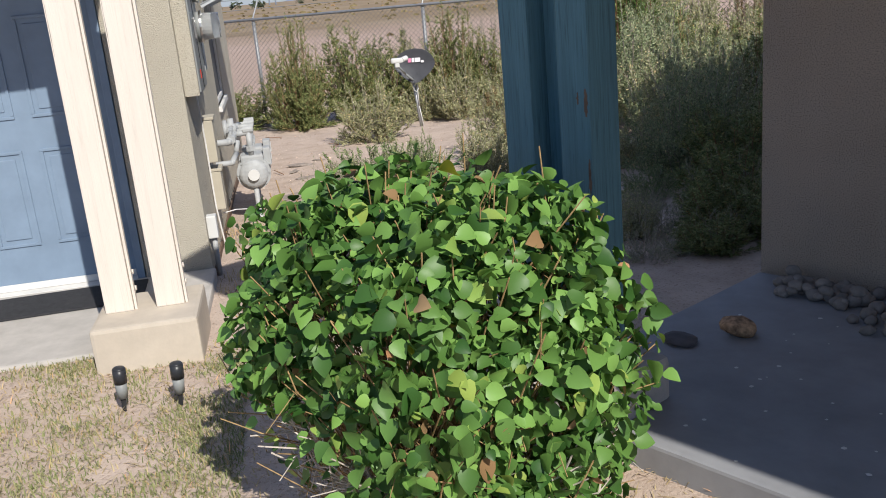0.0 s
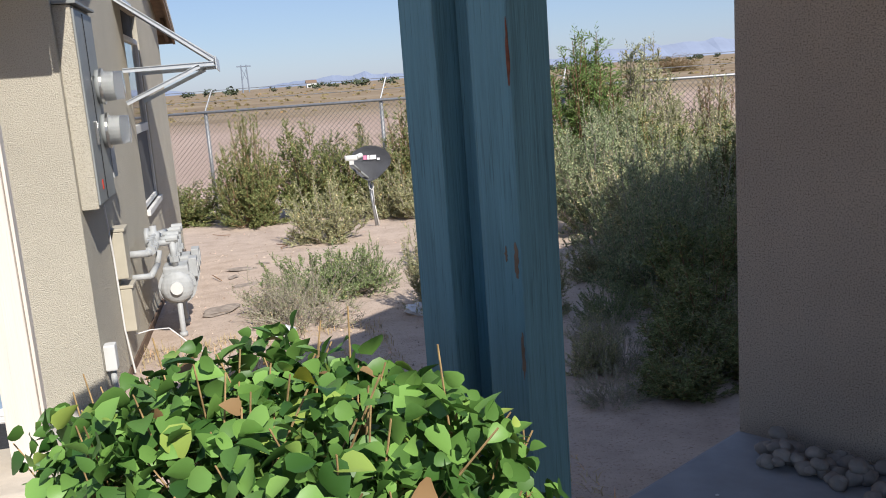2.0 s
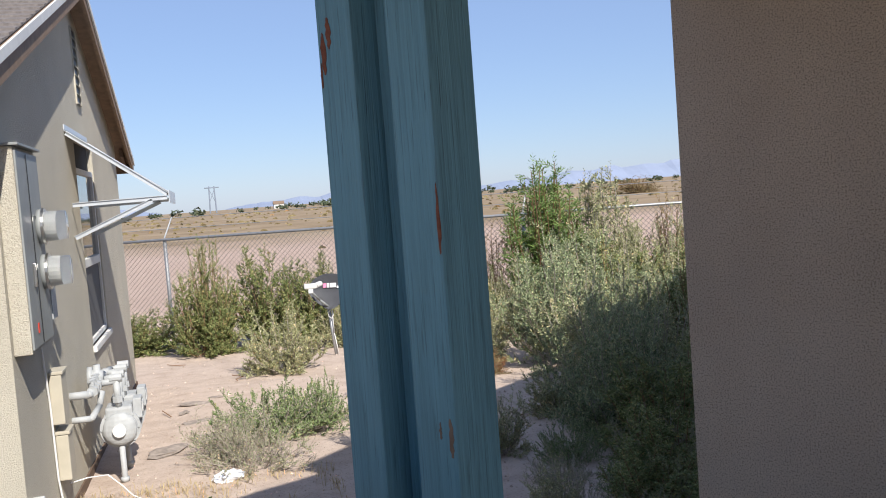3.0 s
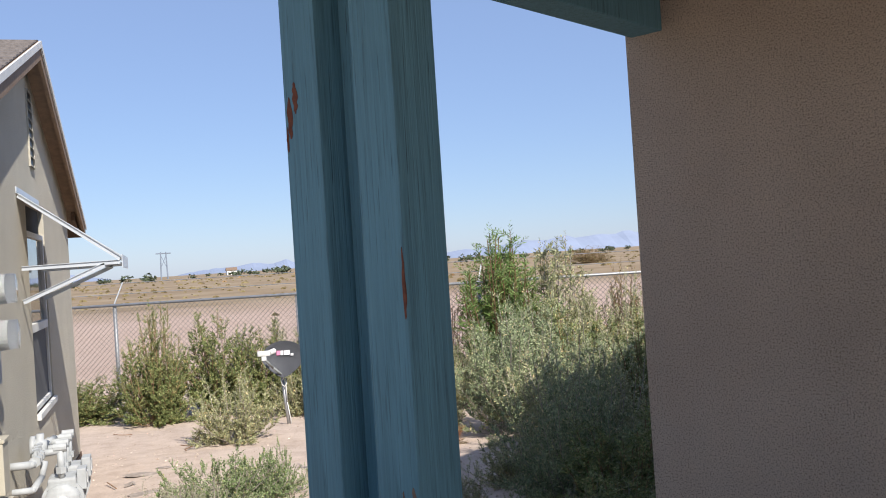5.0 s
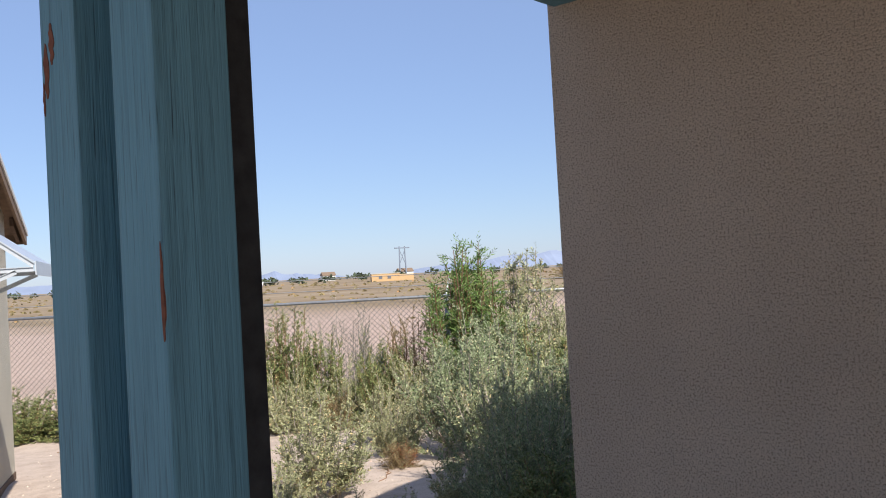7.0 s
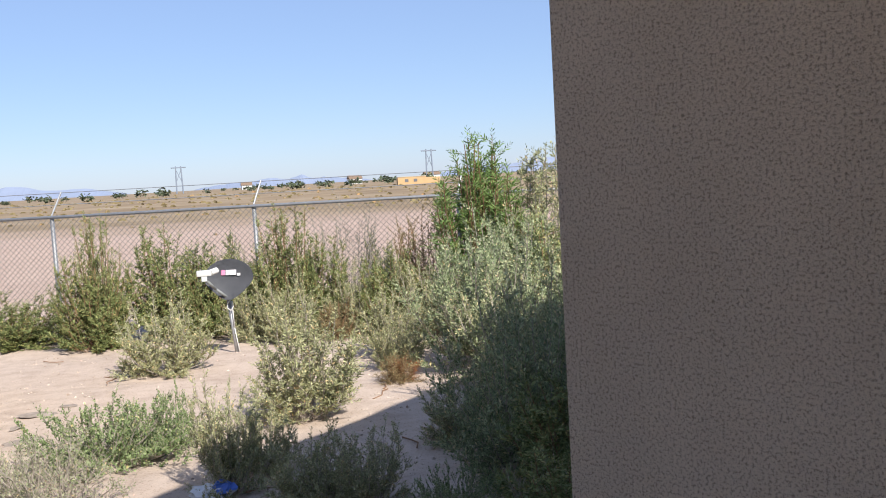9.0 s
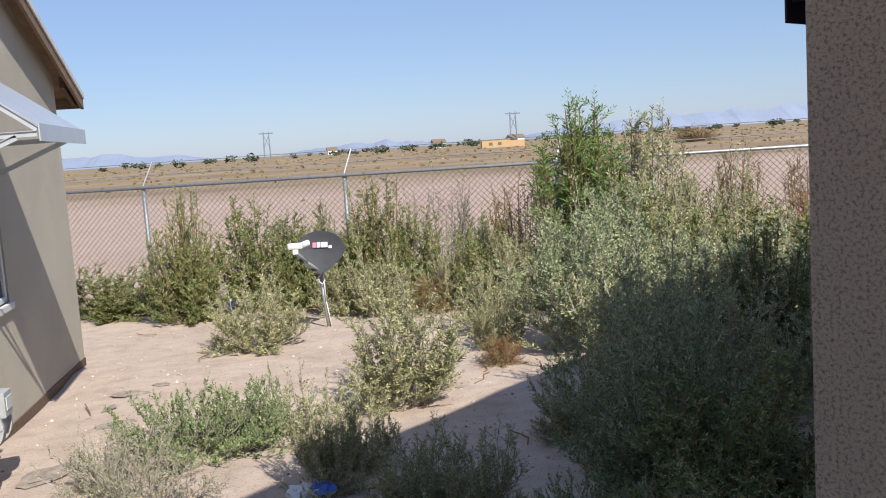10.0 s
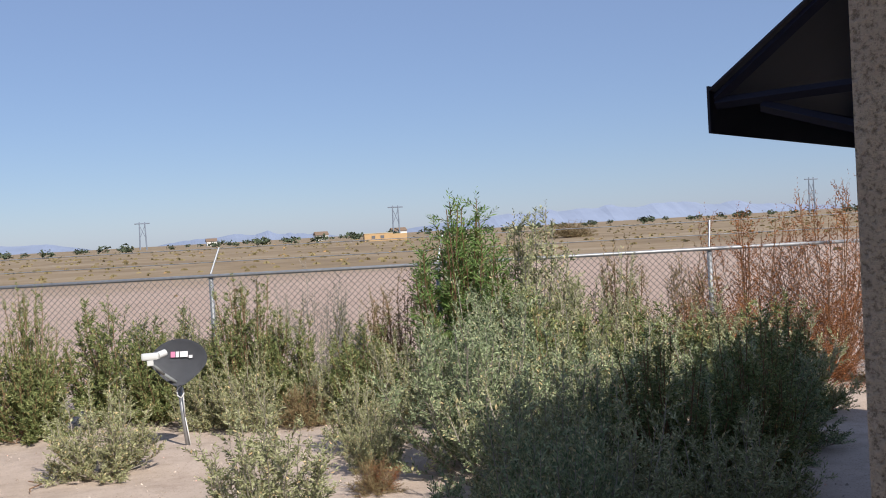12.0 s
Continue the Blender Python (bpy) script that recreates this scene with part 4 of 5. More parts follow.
def shrub(key, x, y, width, height, turn=0.0):
    root, used, w, h = SHRUBS[key]
    m = pose(x, y, ground_z(x, y) - 0.01, 0, 0, turn) @ Matrix.Diagonal((1.08 * width / w, 1.08 * width / w, height / h, 1))
    if not used:
        SHRUBS[key][1] = True
        root.matrix_world = m
        return root
    ob = copy_thing(root, pose(0, 0, 0))
    ob.matrix_world = m
    return ob


shrub_kind("salt_a", 11, SALT, TWIG, "grey-green saltbush on bare sand", "shrub", height=0.85, width=1.0, stems=60, shoots=13, leaves=24, size=0.034, reach=0.17, rise=0.6)
shrub_kind("salt_b", 12, SALT, TWIG, "upright grey-green saltbush with feathery tips", "shrub", height=1.0, width=0.9, stems=56, shoots=14, leaves=24, size=0.034, cone=0.8, reach=0.19, rise=0.7)
shrub_kind("green_a", 13, SALT_GREEN, BROWN_TWIG, "dense dark green desert shrub by the fence", "shrub", height=1.3, width=1.2, stems=66, shoots=15, leaves=26, size=0.047, reach=0.21, rise=0.2)
shrub_kind("green_b", 14, SALT_GREEN, BROWN_TWIG, "tall dark green desert shrub with pointed crown", "shrub", height=1.7, width=1.0, stems=60, shoots=16, leaves=26, size=0.042, cone=1.2, up=1.05, rough=0.2, reach=0.22)
shrub_kind("big_salt", 15, SALT_BLUE, TWIG, "large spreading blue-green saltbush", "shrub", height=1.5, width=1.6, stems=95, shoots=18, leaves=26, size=0.040, reach=0.24, rough=0.4)
shrub_kind("big_salt_b", 16, SALT, TWIG, "large silvery saltbush in a thicket", "shrub", height=1.3, width=1.4, stems=80, shoots=16, leaves=24, size=0.038, reach=0.22, rough=0.4)
shrub_kind("herb", 17, HERB, TWIG, "low bright green weed mat on sand", "weed", height=0.42, width=1.1, stems=90, shoots=10, leaves=18, size=0.019, ratio=0.6, reach=0.10, rise=0.9)
shrub_kind("grey_weed", 18, GREY_WEED, TWIG, "low wiry grey-green weed on sand", "weed", height=0.4, width=0.75, stems=60, shoots=9, leaves=10, size=0.018, ratio=0.4, reach=0.12, rise=0.8)
shrub_kind("pale", 19, PALE_GREEN, BROWN_TWIG, "tall bright green willow-leaved shrub", "shrub", height=2.3, width=0.9, stems=64, shoots=18, leaves=22, size=0.07, ratio=0.2, cone=0.8, up=1.25, rough=0.15, reach=0.26)
shrub_kind("spire", 20, SALT, TWIG, "tall spiky grey-green shrub with upright shoots", "shrub", height=2.3, width=1.0, stems=40, shoots=18, leaves=30, size=0.05, ratio=0.28, cone=0.9, up=1.3, rough=0.2, reach=0.24, rise=0.6)
shrub_kind("grey_brush", 21, GREY_BRUSH, TWIG, "half-bare grey brush against the fence", "shrub", height=1.5, width=1.2, stems=60, shoots=18, leaves=12, size=0.028, reach=0.26, rough=0.4)
shrub_kind("brown", 22, BROWN_BRUSH, BROWN_TWIG, "dry brown shrub with few leaves", "shrub", height=1.5, width=1.1, stems=52, shoots=16, leaves=20, size=0.034, reach=0.24, up=0.8)
shrub_kind("red", 23, RED_BRUSH, BROWN_TWIG, "rusty red dried tumbleweed bush by the fence", "shrub", height=2.0, width=1.6, stems=42, shoots=30, leaves=20, size=0.034, ratio=0.34, cone=0.7, up=0.65, rough=0.3, reach=0.36, rise=0.2)

for row in (
    ("green_a", -2.82, 11.2, 1.05, 0.72, 10), ("green_a", -3.7, 11.5, 1.0, 0.7, 190), ("green_a", -1.84, 10.44, 1.0, 1.15, 40), ("green_b", -1.74, 10.5, 0.62, 1.66, 40),
    ("green_a", -0.86, 10.9, 1.2, 1.45, 90), ("green_a", -0.35, 10.65, 1.0, 1.3, 220), ("salt_b", 0.12, 10.75, 0.8, 1.2, 60), ("salt_a", -0.95, 7.91, 0.95, 0.80, 200),
    ("green_b", 0.62, 10.05, 0.95, 1.62, 30), ("green_a", 1.0, 9.95, 0.9, 1.25, 130), ("green_a", 0.25, 10.3, 0.8, 1.1, 200), ("salt_a", 0.5, 9.5, 0.9, 0.85, 77), ("salt_a", 0.1, 9.9, 0.8, 0.7, 17), ("grey_brush", 1.45, 10.3, 1.15, 1.6, 60), ("salt_a", 1.35, 9.5, 0.8, 0.85, 160),
    ("brown", 2.25, 9.55, 1.0, 1.55, 15), ("green_a", 1.75, 9.2, 0.9, 1.05, 140), ("salt_b", 2.1, 8.6, 0.8, 1.0, 40), ("brown", 1.05, 9.2, 0.6, 0.5, 10), ("green_a", 1.95, 10.3, 0.7, 1.2, 20),
    ("salt_b", 0.09, 5.01, 0.92, 0.86, 120), ("herb", -1.30, 4.38, 1.1, 0.44, 0), ("herb", -0.95, 4.5, 0.7, 0.4, 100), ("grey_weed", -1.52, 3.38, 0.8, 0.40, 0), ("grey_weed", -1.62, 3.95, 0.7, 0.36, 90),
    ("salt_b", -0.57, 3.32, 0.42, 0.64, 250), ("salt_a", -0.35, 3.7, 0.4, 0.4, 310), ("salt_a", -0.15, 2.92, 0.52, 0.42, 60), ("salt_b", 0.1, 2.75, 0.4, 0.42, 5), ("brown", 0.99, 5.9, 0.38, 0.28, 0), ("red", 1.08, 6.0, 0.3, 0.22, 0),
    ("salt_a", 1.34, 7.47, 0.75, 0.75, 20), ("salt_a", 1.2, 6.7, 0.5, 0.5, 130), ("big_salt", 1.92, 6.05, 1.45, 1.42, 0), ("big_salt", 2.5, 5.3, 1.2, 1.15, 130), ("big_salt_b", 1.75, 4.4, 1.15, 1.05, 50),
    ("big_salt", 1.05, 2.95, 0.95, 1.1, 200), ("big_salt_b", 1.6, 3.4, 1.0, 0.95, 95), ("salt_a", 0.95, 3.75, 0.6, 0.5, 200),
    ("pale", 2.78, 8.75, 1.15, 2.22, 0), ("pale", 2.95, 8.95, 0.9, 1.8, 140), ("spire", 3.5, 8.72, 1.2, 2.26, 0), ("big_salt", 2.75, 7.75, 1.4, 1.6, 200), ("salt_b", 3.45, 8.2, 1.1, 1.55, 60), ("green_a", 3.3, 7.4, 1.1, 1.3, 33),
    ("brown", 4.75, 8.75, 1.0, 1.75, 80), ("salt_b", 4.35, 8.5, 0.9, 1.5, 10), ("salt_a", 2.75, 6.45, 1.2, 1.15, 90), ("salt_a", 3.75, 6.75, 1.1, 1.05, 300), ("green_a", 4.4, 7.3, 1.1, 1.15, 60),
    ("red", 6.3, 8.55, 1.3, 2.1, 0), ("red", 7.25, 8.2, 1.4, 2.35, 120), ("red", 5.45, 8.0, 1.0, 1.15, 40), ("red", 6.4, 7.5, 1.0, 1.0, 200), ("brown", 5.6, 8.7, 1.0, 1.6, 60), ("brown", 7.4, 7.3, 1.0, 1.0, 10), ("salt_b", 5.0, 7.3, 1.0, 1.1, 99),
    ("green_b", 3.28, 4.45, 0.8, 1.2, 100), ("green_b", 2.73, 4.65, 0.85, 1.08, 20), ("big_salt", 3.9, 5.4, 1.2, 1.1, 260), ("green_b", 4.3, 5.5, 0.8, 1.2, 220), ("salt_a", 2.5, 3.7, 0.9, 0.75, 170), ("salt_a", 5.2, 6.5, 1.1, 1.0, 20),
    ("brown", 57.0, 115.0, 7.0, 2.4, 20), ("brown", 60.0, 118.0, 5.0, 1.9, 120),
    ("grey_weed", 0.02, 1.25, 0.4, 0.3, 3), ("salt_b", -0.10, 1.30, 0.32, 0.3, 99), ("grey_weed", 0.32, 0.95, 0.4, 0.22, 80), ("herb", 0.5, 1.6, 0.4, 0.22, 53), ("grey_weed", 0.78, 2.0, 0.5, 0.35, 200), ("grey_weed", 0.22, 1.97, 0.4, 0.18, 33), ("herb", 0.45, 2.35, 0.5, 0.25, 133), ("grey_weed", -0.2, 0.8, 0.35, 0.2, 20), ("salt_b", 0.62, 1.25, 0.35, 0.3, 44), ("grey_weed", 0.95, 1.55, 0.5, 0.4, 70), ("salt_a", 1.35, 2.2, 0.6, 0.5, 10), ("green_a", 0.42, 1.12, 0.6, 0.34, 15), ("green_a", 0.8, 1.65, 0.7, 0.45, 75), ("green_a", 0.15, 0.78, 0.45, 0.22, 130), ("green_a", 1.1, 2.3, 0.8, 0.7, 210), ("green_a", 0.62, 0.75, 0.5, 0.3, 260),
):
    shrub(*row)


def ovate_leaf(L, fold=0.34):
    """A broad pointed leaf, folded along its midrib, pointing along +y with its face up."""
    prof = ((0.0, 0.0), (0.12, 0.34), (0.32, 0.44), (0.60, 0.36), (0.84, 0.17), (1.0, 0.0))
    verts, faces = [], []
    for y, w in prof:
        droop = -0.24 * y * y
        verts.append((0, y * L, droop * L))
        if w:
            verts += [(-w * L, y * L, (droop + fold * w) * L), (w * L, y * L, (droop + fold * w) * L)]
    mids = [0, 1, 4, 7, 10, 13]
    for i in range(5):
        a, b = mids[i], mids[i + 1]
        for side in (1, 2):
            pa = a if i == 0 else a + side
            pb = b if i == 4 else b + side
            loop = [a, b] + ([pb] if pb != b else []) + ([pa] if pa != a else [])
            faces.append(tuple(loop if side == 2 else loop[::-1]))
    return verts, faces


def build_hedge():
    """A clipped broad-leaved bush before the posts, bare twigs low down."""
    rnd = random.Random(77)
    cx, cy = 0.39, -2.33
    hx, hy, z0, z1 = 0.47, 0.39, -0.12, 0.92
    h = empty("hedge_bush", R @ pose(cx, cy, 0), "clipped broad-leaved green bush, bare white twigs below", "bush")

    def surface():
        while True:
            p = Vector((rnd.uniform(-1, 1), rnd.uniform(-1, 1), rnd.uniform(-1, 1)))
            r = (p.x ** 4 + p.y ** 4 + p.z ** 4) ** 0.25
            if 0.3 < r < 1:
                q = p / r
                d = Vector((q.x * abs(q.x), q.y * abs(q.y), q.z * abs(q.z))).normalized()
                return q, d

    def place(q, k):
        bulge = 1 + 0.2 * noise.noise(q * 2.6 + Vector((3, 1, 4)))
        low = 1 - 0.28 * max(0, -q.z)
        return Vector((q.x * hx * k * bulge * low, q.y * hy * k * bulge * low, (z0 + z1) / 2 + q.z * (z1 - z0) / 2 * k * bulge))

    sizes = []
    for L in (0.036, 0.046, 0.058):
        v, f = ovate_leaf(L)
        me = bpy.data.meshes.new("leaf")
        me.from_pydata(v, [], f)
        me.materials.append(HEDGE_LEAF)
        me.polygons.foreach_set("use_smooth", [True] * len(me.polygons))
        sizes.append((me, v, f))

    def leaf_pose(p, d):
        out = (d * 0.45 + Vector((rnd.gauss(0, 0.65), rnd.gauss(0, 0.65), rnd.gauss(0.35, 0.5)))).normalized()
        tip = (Vector((rnd.gauss(0, 1), rnd.gauss(0, 1), rnd.gauss(-0.5, 0.6))) + d * 0.5)
        tip = (tip - out * tip.dot(out)).normalized()
        side = tip.cross(out)
        m = Matrix((side, tip, out)).transposed().to_4x4()
        s = rnd.uniform(0.55, 1.2)
        return Matrix.Translation(p) @ m @ Matrix.Diagonal((s, s, s, 1))

    singles = 0
    bulk = {HEDGE_LEAF: ([], []), YELLOW_LEAF: ([], []), DEAD_LEAF: ([], [])}
    tries = 0
    while tries < 11000:
        tries += 1
        q, d = surface()
        low = max(0.0, (-q.z - 0.1) / 0.9)
        if rnd.random() < low * 1.05 and not (q.x > 0.35 and rnd.random() < 0.7) or (q.z < 0.0 and q.x < 0.3 and rnd.random() < 0.93):
            continue
        k = rnd.uniform(0.80, 1.07)
        m = leaf_pose(place(q, k), d)
        i = rnd.randrange(3)
        if k > 0.97 and singles < 300 and (q.y < 0.0 or q.z > 0.3):
            ob = new("leaf", sizes[i][0])
            ob.parent = h
            ob.matrix_basis = m
            singles += 1
            continue
        c = rnd.random()
        mat = DEAD_LEAF if c < 0.015 else YELLOW_LEAF if c < 0.018 else HEDGE_LEAF
        vs, fs = bulk[mat]
        n = len(vs)
        vs += [tuple(m @ Vector(v)) for v in sizes[i][1]]
        fs += [tuple(a + n for a in f) for f in sizes[i][2]]
    for mat, (vs, fs) in bulk.items():
        o = from_data("foliage", vs, fs, mat, h)
        o.data.polygons.foreach_set("use_smooth", [True] * len(o.data.polygons))
        tagged(o, kind="stuff")
    for name, mat, count, r0 in (("bleached_branching", WHITE_TWIG, 420, 0.0055), ("branching", STRAW_TWIG, 420, 0.0045)):
        vs, fs = [], []
        for n in range(count):
            q, d = surface()
            a = Vector((rnd.gauss(0, 0.1), rnd.gauss(0, 0.07), z0 + 0.02))
            q.z = q.z if mat is STRAW_TWIG else -abs(q.z) * 0.8
            b = place(q, rnd.uniform(0.93, 1.12) if mat is STRAW_TWIG else rnd.uniform(0.9, 1.04))
            pts = [a]
            for j in range(1, 6):
                t = j / 5
                pts.append(a.lerp(b, t) + Vector((rnd.gauss(0, 0.03), rnd.gauss(0, 0.03), rnd.gauss(0.02, 0.025))))
            for j in range(5):
                for e in range(1 + (j > 1)):
                    p, s = pts[j], pts[j + 1]
                    if e:
                        p = pts[j]
                        s = pts[j] + Vector((rnd.gauss(0, 0.06), rnd.gauss(0, 0.06), rnd.gauss(0.0, 0.05)))
                    r = r0 * (1 - 0.13 * j) * (0.6 if e else 1)
                    w = (s - p).normalized()
                    u = w.orthogonal().normalized()
                    v = w.cross(u)
                    k = len(vs)
                    for c, rr in ((p, r), (s, r * 0.8)):
                        for i in range(4):
                            g = math.pi / 2 * i
                            vs.append(tuple(c + (u * math.cos(g) + v * math.sin(g)) * rr))
                    fs += [(k + i, k + (i + 1) % 4, k + 4 + (i + 1) % 4, k + 4 + i) for i in range(4)]
        tagged(from_data(name, vs, fs, mat, h), kind="stuff")


build_hedge()


def build_grass(name, label, mat, count, box4, hmin, hmax, seed, flat=0.6, clump=None):
    rnd = random.Random(seed)
    vs, fs = [], []
    for i in range(count):
        x, y = rnd.uniform(box4[0], box4[1]), rnd.uniform(box4[2], box4[3])
        if clump is not None and rnd.random() > clump + 1.5 * noise.fractal(Vector((x * 1.8, y * 1.8, seed)), 1.0, 2.0, 3):
            continue
        z = ground_z(x, y)
        h = rnd.uniform(hmin, hmax)
        a = rnd.uniform(0, 6.283)
        d = Vector((math.cos(a), math.sin(a), 0))
        s = Vector((-d.y, d.x, 0)) * 0.0025
        up = rnd.uniform(1 - flat, 1.0) if flat < 1 else rnd.uniform(0.05, 0.6)
        p = Vector((x, y, z - 0.003))
        q = p + d * h * (1 - up) * 0.6 + Vector((0, 0, h * up * 0.6 + 0.004))
        t = p + d * h * (1 - up) + d * h * 0.25 + Vector((0, 0, h * up * 0.85 + 0.005))
        k = len(vs)
        vs += [tuple(p - s), tuple(p + s), tuple(q + s * 0.8), tuple(q - s * 0.8), tuple(t)]
        fs += [(k, k + 1, k + 2, k + 3), (k + 3, k + 2, k + 4)]
    tagged(from_data(name, vs, fs, mat), label, "grass", kind="stuff")


build_grass("lawn_grass", "patchy short dry lawn grass", LAWN, 46000, (-4.6, -2.4, -2.2, 0.5), 0.015, 0.045, 5, 0.75, 0.30)
build_grass("straw_litter", "pale straw and dead grass litter on soil", STRAW, 10000, (-4.4, -0.6, -2.6, 0.45), 0.02, 0.07, 6, 1.0)
build_grass("dry_grass", "dry straw-coloured grass tufts by the wall", STRAW, 3500, (-2.6, -1.0, 1.2, 3.2), 0.03, 0.11, 8, 0.8, 0.3)


def build_pebbles():
    """Grit and small stones strewn over the yard."""
    rnd = random.Random(41)
    vs, fs = [], []
    for i in range(9000):
        x, y = rnd.uniform(-2.55, 4.0), 1.0 + 11.0 * rnd.random() ** 1.5
        s = 0.003 + 0.012 * rnd.random() ** 4
        z = ground_z(x, y) + 0.035 * noise.fractal(Vector((x * 0.9, y * 0.9, 0)), 1.0, 2.0, 4) * min(1.0, max(0.15, (y - 0.5) / 3))
        k = len(vs)
        a = rnd.uniform(0, 6.28)
        for j in range(4):
            u = a + j * math.pi / 2 + rnd.uniform(-0.3, 0.3)
            vs.append((x + math.cos(u) * s * rnd.uniform(0.7, 1.5), y + math.sin(u) * s, z - 0.002))
        vs.append((x, y, z + s * rnd.uniform(0.6, 1.2)))
        fs += [(k + j, k + (j + 1) % 4, k + 4) for j in range(4)]
    tagged(from_data("pebbles", vs, fs, PEBBLE), "small tan pebbles and grit on the sand", "pebbles", kind="stuff")


build_pebbles()


def build_dish():
    x, y = -0.18, 8.84
    z = ground_z(x, y)
    d = empty("satellite_dish", pose(x, y, z), "dark grey oval satellite dish on a leaning pole", "satellite dish")
    part("pole", tube([(0.0, 0, -0.1), (-0.06, 0.0, 0.62), (-0.06, -0.04, 0.70)], 0.022, 12), GALV, d, "galvanised pole", True)
    face = pose(-0.03, -0.10, 0.875, 78, 0, -22)
    bm = bmesh.new()
    rings, n = 7, 44
    rows = [[bm.verts.new((0, 0, 0))]]
    for i in range(1, rings + 1):
        k = i / rings
        ring = []
        for j in range(n):
            a = 2 * math.pi * j / n
            low = max(0.0, -math.sin(a))
            w, h = 0.285 * (1 - 0.30 * low ** 1.6), 0.212 * (1 + 0.2 * low ** 3)
            ring.append(bm.verts.new((w * k * math.cos(a), h * k * math.sin(a), 0.055 * k * k)))
        rows.append(ring)
    for j in range(n):
        bm.faces.new((rows[0][0], rows[1][j], rows[1][(j + 1) % n]))
        for i in range(1, rings):
            bm.faces.new((rows[i][j], rows[i + 1][j], rows[i + 1][(j + 1) % n], rows[i][(j + 1) % n]))
    bmesh.ops.solidify(bm, geom=bm.faces[:], thickness=0.008)
    r = part("reflector", bm, DISH_GREY, d, "dark grey reflector, narrower towards the foot", True)
    r.matrix_basis = face
    # the maker's mark as plain bars of its size and colours
    logo, white = boxed(-0.095, -0.052, 0.034, 0.09, 0.018, 0.023), boxed(-0.002, 0.075, 0.034, 0.09, 0.018, 0.023)
    box(white, 0.088, 0.124, 0.022, 0.05, 0.022, 0.027)
    box(white, -0.044, -0.012, 0.034, 0.09, 0.018, 0.023)
    part("logo_bars", white, LOGO_WHITE, r, "pale logo bars")
    part("logo_mark", logo, LOGO_PINK, r, "pink logo mark")
    part("bracket", boxed(-0.10, 0.0, -0.05, 0.03, 0.63, 0.84, bevel=0.01), BOX_GREY, d)
    part("feed_arm", tube([(-0.05, -0.12, 0.64), (-0.20, -0.26, 0.78), (-0.33, -0.38, 0.93)], 0.016, 8), BOX_GREY, d, "", True)
    bm = boxed(-0.40, -0.24, -0.43, -0.36, 0.945, 1.01, bevel=0.02)
    box(bm, -0.35, -0.29, -0.42, -0.37, 0.89, 0.947, bevel=0.008)
    rod(bm, (-0.25, -0.39, 0.98), (-0.18, -0.33, 0.995), 0.034, 12)
    part("feed_head", bm, PALE_GREY, d, "pale grey receiver head")
    pts = [(-0.05, -0.12, 0.63), (-0.085, -0.12, 0.59), (-0.085, -0.12, 0.54), (-0.05, -0.12, 0.51), (-0.02, -0.10, 0.55), (-0.03, -0.07, 0.61), (-0.02, -0.04, 0.3), (0.02, -0.05, 0.0), (-0.25, -0.25, 0.005)]
    part("coax_cable", tube(pts, 0.006, 6), WHITE_CABLE, d, "white coaxial cable", True)


build_dish()


